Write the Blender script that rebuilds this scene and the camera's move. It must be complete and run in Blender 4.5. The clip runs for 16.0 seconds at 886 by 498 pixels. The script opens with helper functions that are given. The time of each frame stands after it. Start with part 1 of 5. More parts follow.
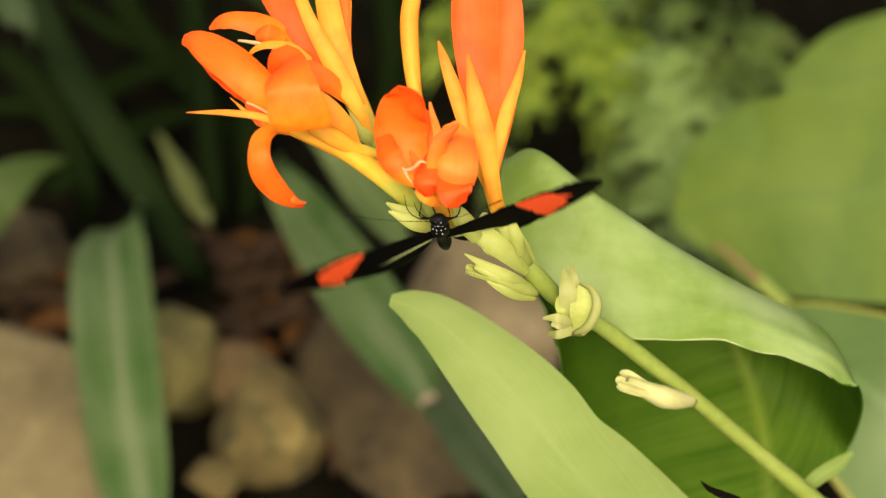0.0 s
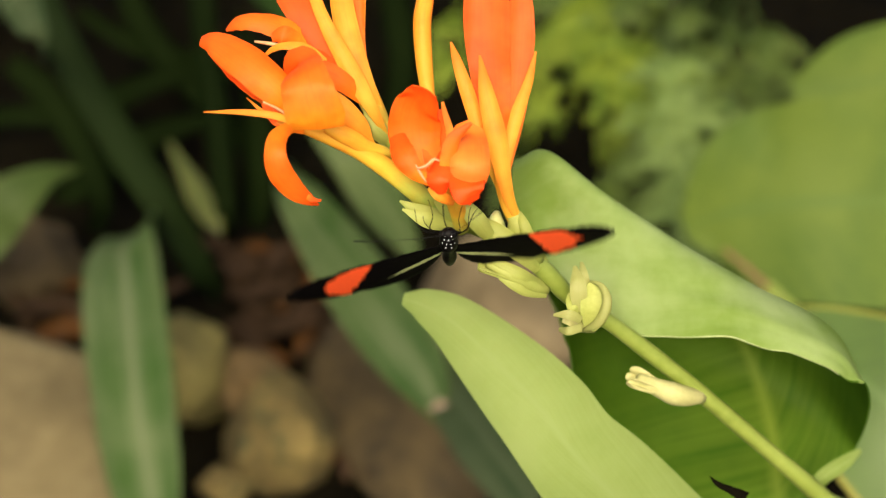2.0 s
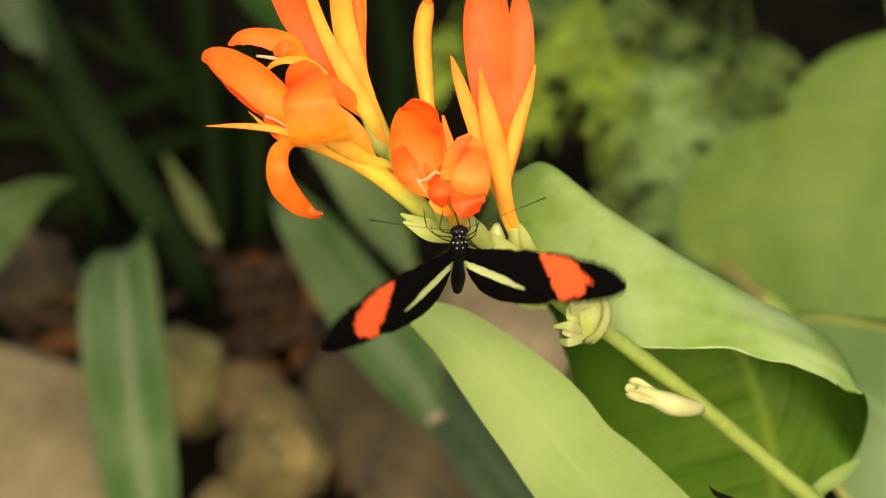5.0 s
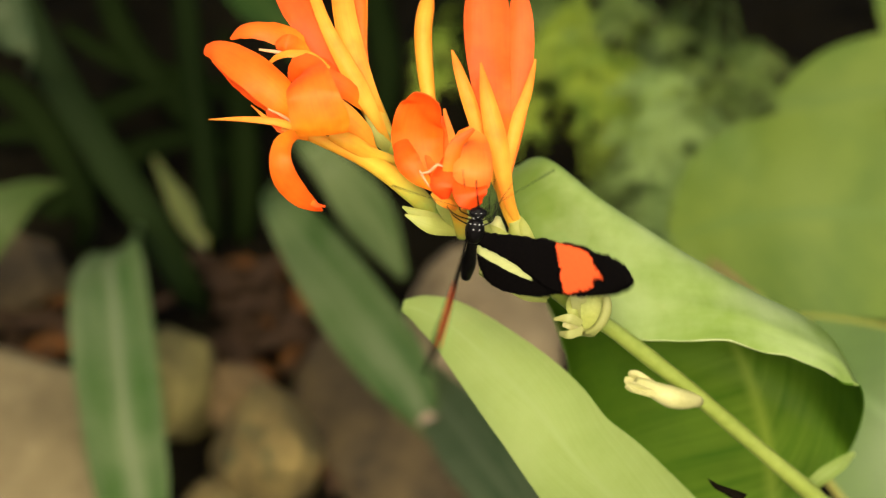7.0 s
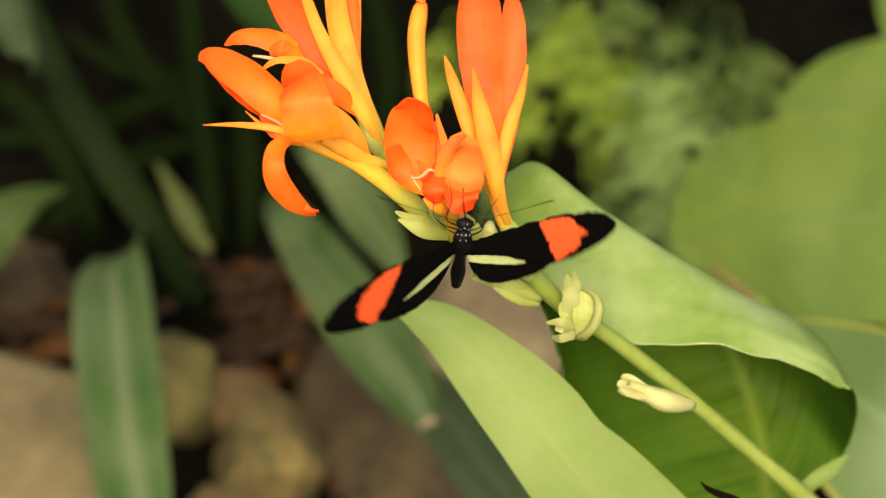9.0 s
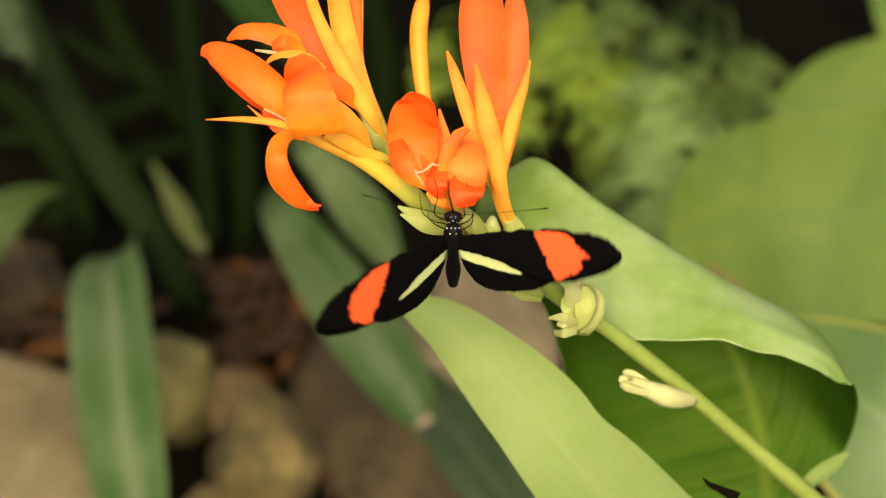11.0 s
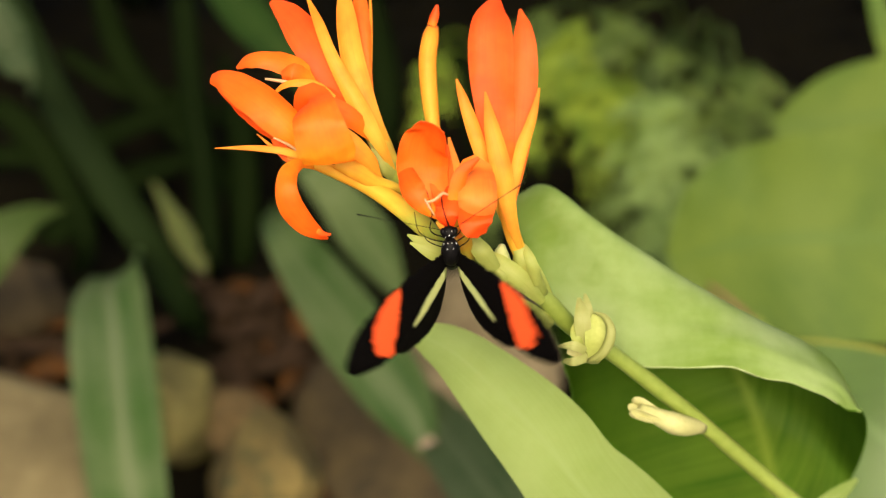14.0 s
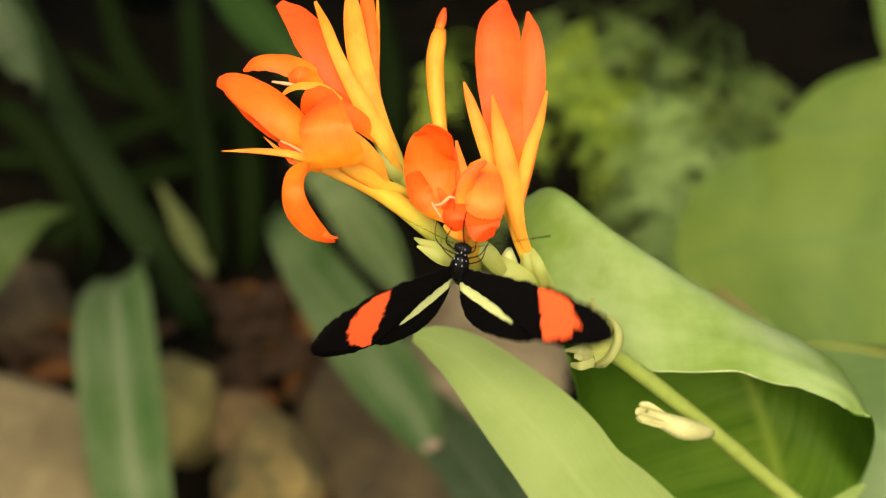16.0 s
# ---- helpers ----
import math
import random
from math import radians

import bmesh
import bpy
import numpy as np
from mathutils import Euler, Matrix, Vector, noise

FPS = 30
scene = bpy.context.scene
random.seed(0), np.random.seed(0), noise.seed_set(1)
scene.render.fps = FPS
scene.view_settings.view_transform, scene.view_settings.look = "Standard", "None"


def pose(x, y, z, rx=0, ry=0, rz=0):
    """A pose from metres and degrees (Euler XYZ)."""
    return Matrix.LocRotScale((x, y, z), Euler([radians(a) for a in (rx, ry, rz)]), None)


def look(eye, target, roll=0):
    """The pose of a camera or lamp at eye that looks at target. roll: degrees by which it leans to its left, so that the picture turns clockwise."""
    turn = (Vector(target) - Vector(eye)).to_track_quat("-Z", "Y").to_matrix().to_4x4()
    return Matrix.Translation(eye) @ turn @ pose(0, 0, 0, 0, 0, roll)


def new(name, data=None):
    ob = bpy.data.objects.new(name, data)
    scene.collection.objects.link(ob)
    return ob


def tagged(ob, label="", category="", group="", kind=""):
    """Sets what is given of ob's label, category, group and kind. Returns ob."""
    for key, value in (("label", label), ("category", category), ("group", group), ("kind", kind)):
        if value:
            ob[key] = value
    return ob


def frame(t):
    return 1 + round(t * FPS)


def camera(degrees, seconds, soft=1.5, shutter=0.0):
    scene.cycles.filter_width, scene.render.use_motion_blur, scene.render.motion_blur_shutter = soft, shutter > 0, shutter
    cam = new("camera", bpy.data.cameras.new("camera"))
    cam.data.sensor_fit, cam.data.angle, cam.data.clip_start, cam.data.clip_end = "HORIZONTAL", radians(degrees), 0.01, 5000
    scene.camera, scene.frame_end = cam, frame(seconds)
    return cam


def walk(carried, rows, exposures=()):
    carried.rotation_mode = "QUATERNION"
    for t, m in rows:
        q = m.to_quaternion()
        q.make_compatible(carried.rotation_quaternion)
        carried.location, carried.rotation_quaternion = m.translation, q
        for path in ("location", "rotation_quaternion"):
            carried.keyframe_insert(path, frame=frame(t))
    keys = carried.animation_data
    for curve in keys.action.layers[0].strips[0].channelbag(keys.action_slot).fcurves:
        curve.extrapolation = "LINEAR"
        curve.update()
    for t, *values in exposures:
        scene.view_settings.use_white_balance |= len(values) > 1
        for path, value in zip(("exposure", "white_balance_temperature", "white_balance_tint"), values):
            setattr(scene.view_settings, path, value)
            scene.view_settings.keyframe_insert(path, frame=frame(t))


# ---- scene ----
# ------------------------------------------------ camera
cam = camera(36, 16.0, soft=1.25, shutter=0.7)
cam.data.dof.use_dof = True
cam.data.dof.focus_distance = 0.306
cam.data.dof.aperture_fstop = 10.5
CAMERA_ROWS = [
    (0, 0.00266, -0.24941, 0.84826, 53.524, -0.142, 0.346),
    (0.5, 0.00160, -0.25080, 0.84879, 53.568, -0.162, 0.386),
    (1, 0.00160, -0.25118, 0.84822, 53.673, -0.110, 0.393),
    (1.5, 0.00170, -0.25235, 0.84842, 53.873, -0.043, 0.443),
    (2, 0.00191, -0.25545, 0.84871, 54.017, 0.109, 0.632),
    (2.5, 0.00173, -0.25423, 0.84882, 54.073, 0.108, 0.672),
    (3, 0.00244, -0.25336, 0.84946, 54.130, 0.152, 0.552),
    (3.5, 0.00121, -0.25324, 0.85010, 54.092, 0.051, 0.673),
    (6, -0.00000, -0.25991, 0.84897, 54.795, 0.094, 0.098),
    (6.5, -0.00211, -0.26009, 0.84834, 54.677, -0.013, -0.012),
    (7, -0.00293, -0.26013, 0.84879, 54.721, -0.154, -0.178),
    (7.5, -0.00328, -0.26057, 0.84932, 54.925, -0.159, -0.286),
    (8, -0.00133, -0.25912, 0.84931, 54.949, -0.101, -0.397),
    (8.5, -0.00075, -0.25984, 0.84984, 54.839, -0.085, -0.159),
    (9, 0.00000, -0.26200, 0.85000, 54.923, 0.000, -0.000),
    (9.2, 0.00029, -0.26164, 0.85152, 54.693, 0.206, 0.150),
    (11.5, -0.00268, -0.26276, 0.84777, 55.020, -0.210, -0.354),
    (12, -0.00373, -0.26147, 0.84737, 54.641, -0.189, -0.429),
    (12.5, -0.00628, -0.26073, 0.84826, 54.851, -0.229, -0.431),
    (13, -0.00445, -0.26046, 0.84891, 55.192, -0.339, -0.728),
    (13.5, -0.00511, -0.26010, 0.85030, 55.435, -0.258, -0.392),
    (14, -0.00453, -0.26063, 0.85051, 55.681, -0.165, -0.287),
    (14.5, -0.00463, -0.25929, 0.84994, 55.759, -0.113, -0.094),
    (15, -0.00362, -0.25883, 0.85031, 55.715, -0.099, 0.045),
    (15.5, -0.00391, -0.25955, 0.85010, 55.612, -0.196, 0.072),
    (16, -0.00511, -0.25963, 0.85015, 55.781, -0.150, -0.069),
]
walk(cam, [(r[0], pose(*r[1:])) for r in CAMERA_ROWS])

# ------------------------------------------------ light
SUN_ELEVATION, SUN_AZIMUTH = 45.0, 183.0
world = bpy.data.worlds.new("overcast_sky")
scene.world = world
world.use_nodes = True
wn = world.node_tree
wn.nodes.clear()
sky = wn.nodes.new("ShaderNodeTexSky")
sky.sky_type = "NISHITA"
sky.sun_disc = False
sky.sun_elevation = radians(SUN_ELEVATION)
sky.sun_rotation = radians(SUN_AZIMUTH)
sky.air_density, sky.dust_density, sky.ozone_density = 0.6, 5.0, 0.0
bg = wn.nodes.new("ShaderNodeBackground")
bg.inputs["Strength"].default_value = 0.16
wo = wn.nodes.new("ShaderNodeOutputWorld")
wn.links.new(sky.outputs[0], bg.inputs[0])
wn.links.new(bg.outputs[0], wo.inputs[0])
sun_data = bpy.data.lights.new("sun", "SUN")
sun_data.energy = 1.85
sun_data.angle = radians(25)
sun_data.color = (1.0, 0.85, 0.46)
sun = new("sun", sun_data)
az = radians(SUN_AZIMUTH)
sun_dir = Vector((math.sin(az) * math.cos(radians(SUN_ELEVATION)), math.cos(az) * math.cos(radians(SUN_ELEVATION)), math.sin(radians(SUN_ELEVATION))))
sun.matrix_world = look(sun_dir * 5, (0, 0, 0))
scene.view_settings.exposure = 0.75

# ------------------------------------------------ materials
FRONT = Vector((0, -0.8184, 0.5747))


def node_material(name):
    m = bpy.data.materials.new(name)
    m.use_nodes = True
    t = m.node_tree
    t.nodes.clear()
    out = t.nodes.new("ShaderNodeOutputMaterial")
    return m, t, out


def ramp(t, fac, stops):
    r = t.nodes.new("ShaderNodeValToRGB")
    e = r.color_ramp.elements
    while len(e) < len(stops):
        e.new(0.5)
    for k, (p, c) in zip(e, stops):
        k.position, k.color = p, (*c, 1)
    t.links.new(fac, r.inputs[0])
    return r.outputs[0]


def noise_tex(t, scale, detail=4.0, coords=None, rough=0.55):
    n = t.nodes.new("ShaderNodeTexNoise")
    n.inputs["Scale"].default_value = scale
    n.inputs["Detail"].default_value = detail
    n.inputs["Roughness"].default_value = rough
    if coords is None:
        coords = t.nodes.new("ShaderNodeTexCoord").outputs["Object"]
    t.links.new(coords, n.inputs["Vector"])
    return n.outputs["Fac"]


def mix_col(t, fac, a, b, mode="MIX"):
    m = t.nodes.new("ShaderNodeMix")
    m.data_type, m.blend_type = "RGBA", mode
    for sock, v in ((m.inputs[0], fac), (m.inputs[6], a), (m.inputs[7], b)):
        if isinstance(v, bpy.types.NodeSocket):
            t.links.new(v, sock)
        else:
            sock.default_value = v if isinstance(v, float) else (*v, 1)
    return m.outputs[2]


def mathn(t, op, a, b=0.0, c=0.0):
    m = t.nodes.new("ShaderNodeMath")
    m.operation = op
    for sock, v in zip(m.inputs, (a, b, c)):
        if isinstance(v, bpy.types.NodeSocket):
            t.links.new(v, sock)
        else:
            sock.default_value = v
    return m.outputs[0]


def uv_split(t):
    uv = t.nodes.new("ShaderNodeUVMap")
    s = t.nodes.new("ShaderNodeSeparateXYZ")
    t.links.new(uv.outputs[0], s.inputs[0])
    return s.outputs[0], s.outputs[1]


def bump(t, height, strength, distance):
    b = t.nodes.new("ShaderNodeBump")
    b.inputs["Strength"].default_value, b.inputs["Distance"].default_value = strength, distance
    t.links.new(height, b.inputs["Height"])
    return b.outputs[0]


def thin_shader(t, out, colour, rough, glow, normal=None, gloss=0.5, through_colour=None):
    """Gloss and diffuse in front, with light coming through the thin tissue."""
    p = t.nodes.new("ShaderNodeBsdfPrincipled")
    t.links.new(colour, p.inputs["Base Color"])
    p.inputs["Roughness"].default_value = rough
    p.inputs["Specular IOR Level"].default_value = gloss
    tr = t.nodes.new("ShaderNodeBsdfTranslucent")
    t.links.new(through_colour or colour, tr.inputs["Color"])
    if normal:
        t.links.new(normal, p.inputs["Normal"])
    mx = t.nodes.new("ShaderNodeMixShader")
    mx.inputs[0].default_value = glow
    t.links.new(p.outputs[0], mx.inputs[1])
    t.links.new(tr.outputs[0], mx.inputs[2])
    t.links.new(mx.outputs[0], out.inputs[0])


def petal_material(name, base, mid, tip, glow=0.35):
    """Soft tissue that turns from base to tip, redder towards its margins, with fine lengthwise streaks and paler patches."""
    m, t, out = node_material(name)
    u, v = uv_split(t)
    wob = mathn(t, "MULTIPLY_ADD", noise_tex(t, 260, 3), 0.22, mathn(t, "SUBTRACT", u, 0.11))
    col = ramp(t, wob, ((0.05, base), (0.38, mid), (0.95, tip)))
    tone = ramp(t, noise_tex(t, 95, 3), ((0.3, (0.99, 0.80, 0.75)), (0.5, (1.0, 1.08, 1.1)), (0.72, (1.0, 1.36, 1.7))))
    col = mix_col(t, 1.0, col, tone, "MULTIPLY")
    lines = t.nodes.new("ShaderNodeCombineXYZ")
    t.links.new(mathn(t, "MULTIPLY", v, 13.0), lines.inputs[0])
    t.links.new(mathn(t, "MULTIPLY", u, 2.2), lines.inputs[1])
    streak = noise_tex(t, 1.0, 5, lines.outputs[0], 0.65)
    col = mix_col(t, 1.0, col, ramp(t, streak, ((0.3, (0.99, 0.92, 0.9)), (0.52, (1.0, 1.0, 1.0)), (0.75, (1.0, 1.1, 1.15)))), "MULTIPLY")
    side = mathn(t, "MULTIPLY", mathn(t, "ABSOLUTE", mathn(t, "SUBTRACT", v, 0.5)), 2.0)
    margin = mathn(t, "MULTIPLY", mathn(t, "POWER", side, 3.0), 0.3)
    col = mix_col(t, margin, col, mix_col(t, 1.0, col, (0.98, 0.66, 0.7), "MULTIPLY"))
    fine = mathn(t, "ADD", mathn(t, "MULTIPLY", streak, 0.5), noise_tex(t, 1500, 3))
    thin_shader(t, out, col, 0.5, glow, bump(t, fine, 0.12, 0.0003), 0.25)
    return m


def leaf_material(name, dark, light, rib, glow=0.3, veins=46.0, slant=0.55, rough=0.42, relief=0.25, edge=None, gloss=0.5, patch=14.0, rib_width=0.05, rib_at=0.5, tilt=0.0, fan=0.0, stripe=1.0, spread=0.2):
    """A blade with a midrib, slanting side veins and mottled green; fan makes the veins paler beside the rib."""
    m, t, out = node_material(name)
    u, v = uv_split(t)
    side = mathn(t, "ABSOLUTE", mathn(t, "SUBTRACT", mathn(t, "MULTIPLY_ADD", u, tilt, v), rib_at))
    phase = mathn(t, "SUBTRACT", u, mathn(t, "MULTIPLY", side, slant))
    lines = t.nodes.new("ShaderNodeCombineXYZ")
    t.links.new(mathn(t, "MULTIPLY", v if slant == 0 else phase, veins * 2.2), lines.inputs[0])
    t.links.new(mathn(t, "MULTIPLY", u if slant == 0 else v, 1.6), lines.inputs[1])
    wave = ramp(t, noise_tex(t, 1.0, 5, lines.outputs[0], 0.6), ((0.46 if slant == 0 else 0.33, (0, 0, 0)), (0.66 if slant == 0 else 0.68, (1, 1, 1))))
    blot = noise_tex(t, patch, 5)
    full = 0.6 if slant == 0 else 1.0
    col = ramp(t, blot, ((0.5 - spread, dark), (0.5 + spread, tuple(d + (e - d) * full for d, e in zip(dark, light)))))
    streak = noise_tex(t, patch * 7, 3)
    col = mix_col(t, mathn(t, "MULTIPLY", mathn(t, "MULTIPLY_ADD", streak, 0.6 * stripe, (0.55 if slant == 0 else 0.25) * stripe), wave), col, light)
    grain = noise_tex(t, 420, 4)
    col = mix_col(t, mathn(t, "MULTIPLY", grain, 0.22), col, dark)
    if fan:
        close = mathn(t, "MAXIMUM", mathn(t, "SUBTRACT", 1.0, mathn(t, "DIVIDE", side, 0.42)), 0.0)
        col = mix_col(t, mathn(t, "MULTIPLY", mathn(t, "MULTIPLY", close, wave), fan), col, rib)
    mid = mathn(t, "SUBTRACT", 1.0, mathn(t, "SMOOTH_MIN", mathn(t, "DIVIDE", side, rib_width), 1.0, 0.2))
    col = mix_col(t, mathn(t, "MAXIMUM", mid, 0.0), col, rib)
    if edge:
        rim = mathn(t, "GREATER_THAN", mathn(t, "ADD", side, mathn(t, "MULTIPLY", blot, 0.05)), 0.497)
        col = mix_col(t, rim, col, edge)
    h = mathn(t, "ADD", wave, mathn(t, "MULTIPLY", grain, 0.6))
    thin_shader(t, out, col, rough, glow, bump(t, h, relief, 0.0008), gloss)
    return m


def solid_material(name, dark, light, scale, rough=0.8, relief=0.4, distance=0.002, spot=None, gloss=0.3, fine=6.0):
    m, t, out = node_material(name)
    n1, n2 = noise_tex(t, scale, 6), noise_tex(t, scale * fine, 5)
    both = mathn(t, "MULTIPLY_ADD", n2, 0.4, mathn(t, "MULTIPLY", n1, 0.65))
    col = ramp(t, both, ((0.34, dark), (0.68, light)))
    if spot:
        s = ramp(t, noise_tex(t, scale * 2.3, 3), ((0.55, (0, 0, 0)), (0.66, (1, 1, 1))))
        col = mix_col(t, s, col, spot)
    p = t.nodes.new("ShaderNodeBsdfPrincipled")
    t.links.new(col, p.inputs["Base Color"])
    p.inputs["Roughness"].default_value = rough
    p.inputs["Specular IOR Level"].default_value = gloss
    t.links.new(bump(t, both, relief, distance), p.inputs["Normal"])
    t.links.new(p.outputs[0], out.inputs[0])
    return m


def wing_material(name, pattern):
    """Velvet black scales; pattern(t, x, y) gives (mask, colour) pairs, x and y in millimetres on the wing."""
    m, t, out = node_material(name)
    u, v = uv_split(t)
    x, y = mathn(t, "MULTIPLY", u, 40.0), mathn(t, "MULTIPLY_ADD", v, 30.0, -20.0)
    rag = mathn(t, "SUBTRACT", noise_tex(t, 900, 4), 0.5)
    col = ramp(t, noise_tex(t, 1400, 3), ((0.3, (0.0012, 0.001, 0.001)), (0.75, (0.004, 0.0032, 0.003))))
    for mask, c in pattern(t, x, y, rag):
        shade = ramp(t, noise_tex(t, 1100, 4), ((0.25, tuple(k * 0.9 for k in c)), (0.7, c)))
        col = mix_col(t, mask, col, shade)
    p = t.nodes.new("ShaderNodeBsdfPrincipled")
    t.links.new(col, p.inputs["Base Color"])
    p.inputs["Roughness"].default_value = 0.75
    p.inputs["Specular IOR Level"].default_value = 0.03
    ridge = mathn(t, "SINE", mathn(t, "MULTIPLY", mathn(t, "ARCTAN2", mathn(t, "ADD", y, 0.01), mathn(t, "ADD", x, 3.0)), 70.0))
    t.links.new(bump(t, mathn(t, "ADD", ridge, rag), 0.04, 0.0001), p.inputs["Normal"])
    t.links.new(p.outputs[0], out.inputs[0])
    return m


def between(t, value, low, high, soft):
    a = t.nodes.new("ShaderNodeMapRange")
    a.interpolation_type = "SMOOTHSTEP"
    t.links.new(value, a.inputs[0])
    a.inputs[1].default_value, a.inputs[2].default_value = low - soft, low + soft
    b = t.nodes.new("ShaderNodeMapRange")
    b.interpolation_type = "SMOOTHSTEP"
    t.links.new(value, b.inputs[0])
    b.inputs[1].default_value, b.inputs[2].default_value = high + soft, high - soft
    return mathn(t, "MULTIPLY", a.outputs[0], b.outputs[0])


def red_band(t, x, y, rag):
    lobes = mathn(t, "MULTIPLY_ADD", mathn(t, "SUBTRACT", noise_tex(t, 330, 2), 0.5), 3.6, mathn(t, "MULTIPLY", rag, 2.2))
    inner = mathn(t, "ADD", lobes, mathn(t, "MULTIPLY_ADD", y, 0.40, x))
    off = mathn(t, "ADD", y, 3.9)
    outer = mathn(t, "ADD", lobes, mathn(t, "MULTIPLY_ADD", mathn(t, "MULTIPLY", off, off), 0.10, x))
    height = between(t, mathn(t, "MULTIPLY_ADD", rag, 1.2, y), -11.2, 4.1, 0.3)
    return [(mathn(t, "MULTIPLY", between(t, inner, 18.2, 60.0, 0.45), mathn(t, "MULTIPLY", between(t, outer, 0.0, 28.7, 0.5), height)), (1.0, 0.115, 0.028))]


def yellow_bar(t, x, y, rag):
    axis = mathn(t, "MULTIPLY_ADD", x, 0.39, mathn(t, "ADD", y, 3.9))
    edge = mathn(t, "MULTIPLY_ADD", rag, 0.8, axis)
    taper = mathn(t, "SUBTRACT", 1.0, mathn(t, "POWER", mathn(t, "DIVIDE", mathn(t, "MAXIMUM", x, 0.0), 15.6), 3.2))
    edge = mathn(t, "DIVIDE", edge, mathn(t, "MAXIMUM", taper, 0.05))
    tip = mathn(t, "MULTIPLY_ADD", rag, 1.5, x)
    return [(mathn(t, "MULTIPLY", between(t, edge, -1.9, 1.9, 0.25), between(t, tip, -0.3, 14.6, 0.4)), (0.52, 0.56, 0.22))]


ORANGE = petal_material("orange_petal", (0.92, 0.31, 0.012), (0.95, 0.172, 0.007), (0.94, 0.125, 0.008), 0.42)
FLAME = petal_material("flame_petal", (0.92, 0.22, 0.010), (0.92, 0.118, 0.009), (0.91, 0.092, 0.009), 0.42)
RED = petal_material("red_orange_petal", (0.94, 0.112, 0.006), (0.95, 0.098, 0.006), (0.94, 0.098, 0.010), 0.42)
AMBER = petal_material("amber_sepal", (0.72, 0.45, 0.045), (0.88, 0.375, 0.030), (0.90, 0.275, 0.019), 0.42)
GOLD = petal_material("gold_tube", (0.34, 0.43, 0.075), (0.86, 0.54, 0.050), (0.88, 0.41, 0.027), 0.4)
PEACH = petal_material("peach_petal", (0.93, 0.21, 0.010), (0.95, 0.24, 0.022), (0.95, 0.22, 0.030), 0.42)
CREAM = solid_material("pale_stamen", (0.52, 0.26, 0.10), (0.58, 0.36, 0.18), 300, 0.6, 0.1, 0.0003)
LIME = leaf_material("pale_bract", (0.30, 0.365, 0.06), (0.47, 0.495, 0.125), (0.39, 0.43, 0.09), 0.35, 3.0, 0.05, 0.55, 0.03, patch=90.0)
STALK = solid_material("green_stem", (0.135, 0.185, 0.022), (0.215, 0.265, 0.048), 60, 0.5, 0.2, 0.0005, gloss=0.3)
BUD = solid_material("pale_bud", (0.22, 0.265, 0.045), (0.355, 0.375, 0.095), 160, 0.6, 0.15, 0.0004)
BUD_PALE = leaf_material("pale_bud_lobe", (0.31, 0.335, 0.080), (0.445, 0.455, 0.150), (0.39, 0.405, 0.12), 0.4, 3.0, 0.05, 0.55, 0.03, patch=120.0)
BUD_WHITE = solid_material("whitish_bud", (0.40, 0.44, 0.15), (0.52, 0.55, 0.23), 130, 0.5, 0.2, 0.0005)
BUD_CREAM = solid_material("cream_bud", (0.33, 0.325, 0.105), (0.45, 0.43, 0.185), 130, 0.6, 0.25, 0.0005)
CANNA_DEEP = leaf_material("canna_leaf_face", (0.040, 0.118, 0.0045), (0.128, 0.250, 0.0160), (0.245, 0.350, 0.0400), 0.55, 20.0, 0.35, 0.6, 0.12, gloss=0.15, patch=30.0, rib_width=0.03, rib_at=0.97, tilt=1.12, fan=0.5)
CANNA = leaf_material("canna_leaf_back", (0.172, 0.270, 0.040), (0.362, 0.460, 0.180), (0.35, 0.45, 0.19), 0.35, 8.0, 1.8, 0.6, 0.05, patch=30.0, gloss=0.12, stripe=0.25, spread=0.12)
RIM = solid_material("pale_leaf_margin", (0.33, 0.41, 0.15), (0.42, 0.48, 0.22), 200, 0.6, 0.1, 0.0003)
BROAD = leaf_material("broad_leaf", (0.0385, 0.0920, 0.012), (0.118, 0.172, 0.022), (0.0930, 0.152, 0.024), 0.3, 18.0, 0.5, 0.6, 0.08, gloss=0.2, patch=10.0, spread=0.13)
BROAD_EDGED = leaf_material("edged_broad_leaf", (0.0513, 0.1, 0.0123), (0.091, 0.16, 0.0229), (0.103, 0.177, 0.0387), 0.3, 30.0, 0.5, 0.45, 0.15, edge=(0.238, 0.235, 0.0211))
YOUNG = leaf_material("young_leaf", (0.196, 0.286, 0.050), (0.322, 0.402, 0.130), (0.292, 0.372, 0.114), 0.4, 13.0, 1.7, 0.6, 0.10, patch=22.0, gloss=0.15)
# the pale streaks and broad rib paint in the sheen of reflected sky
STRAP = leaf_material("strap_leaf", (0.0215, 0.0630, 0.0030), (0.130, 0.158, 0.068), (0.120, 0.145, 0.066), 0.15, 2.6, 0.0, 0.5, 0.12, gloss=0.25, patch=15.0, rib_width=0.10)
STRAP_PALE = leaf_material("pale_strap_leaf", (0.020, 0.050, 0.006), (0.118, 0.148, 0.058), (0.085, 0.115, 0.042), 0.2, 2.8, 0.0, 0.55, 0.1, gloss=0.15, patch=7.0, rib_width=0.05)
STRAP_GREY = leaf_material("greyish_strap_leaf", (0.019, 0.035, 0.012), (0.060, 0.077, 0.036), (0.052, 0.068, 0.032), 0.15, 5.0, 0.0, 0.6, 0.1, gloss=0.08, patch=22.0, rib_width=0.09)
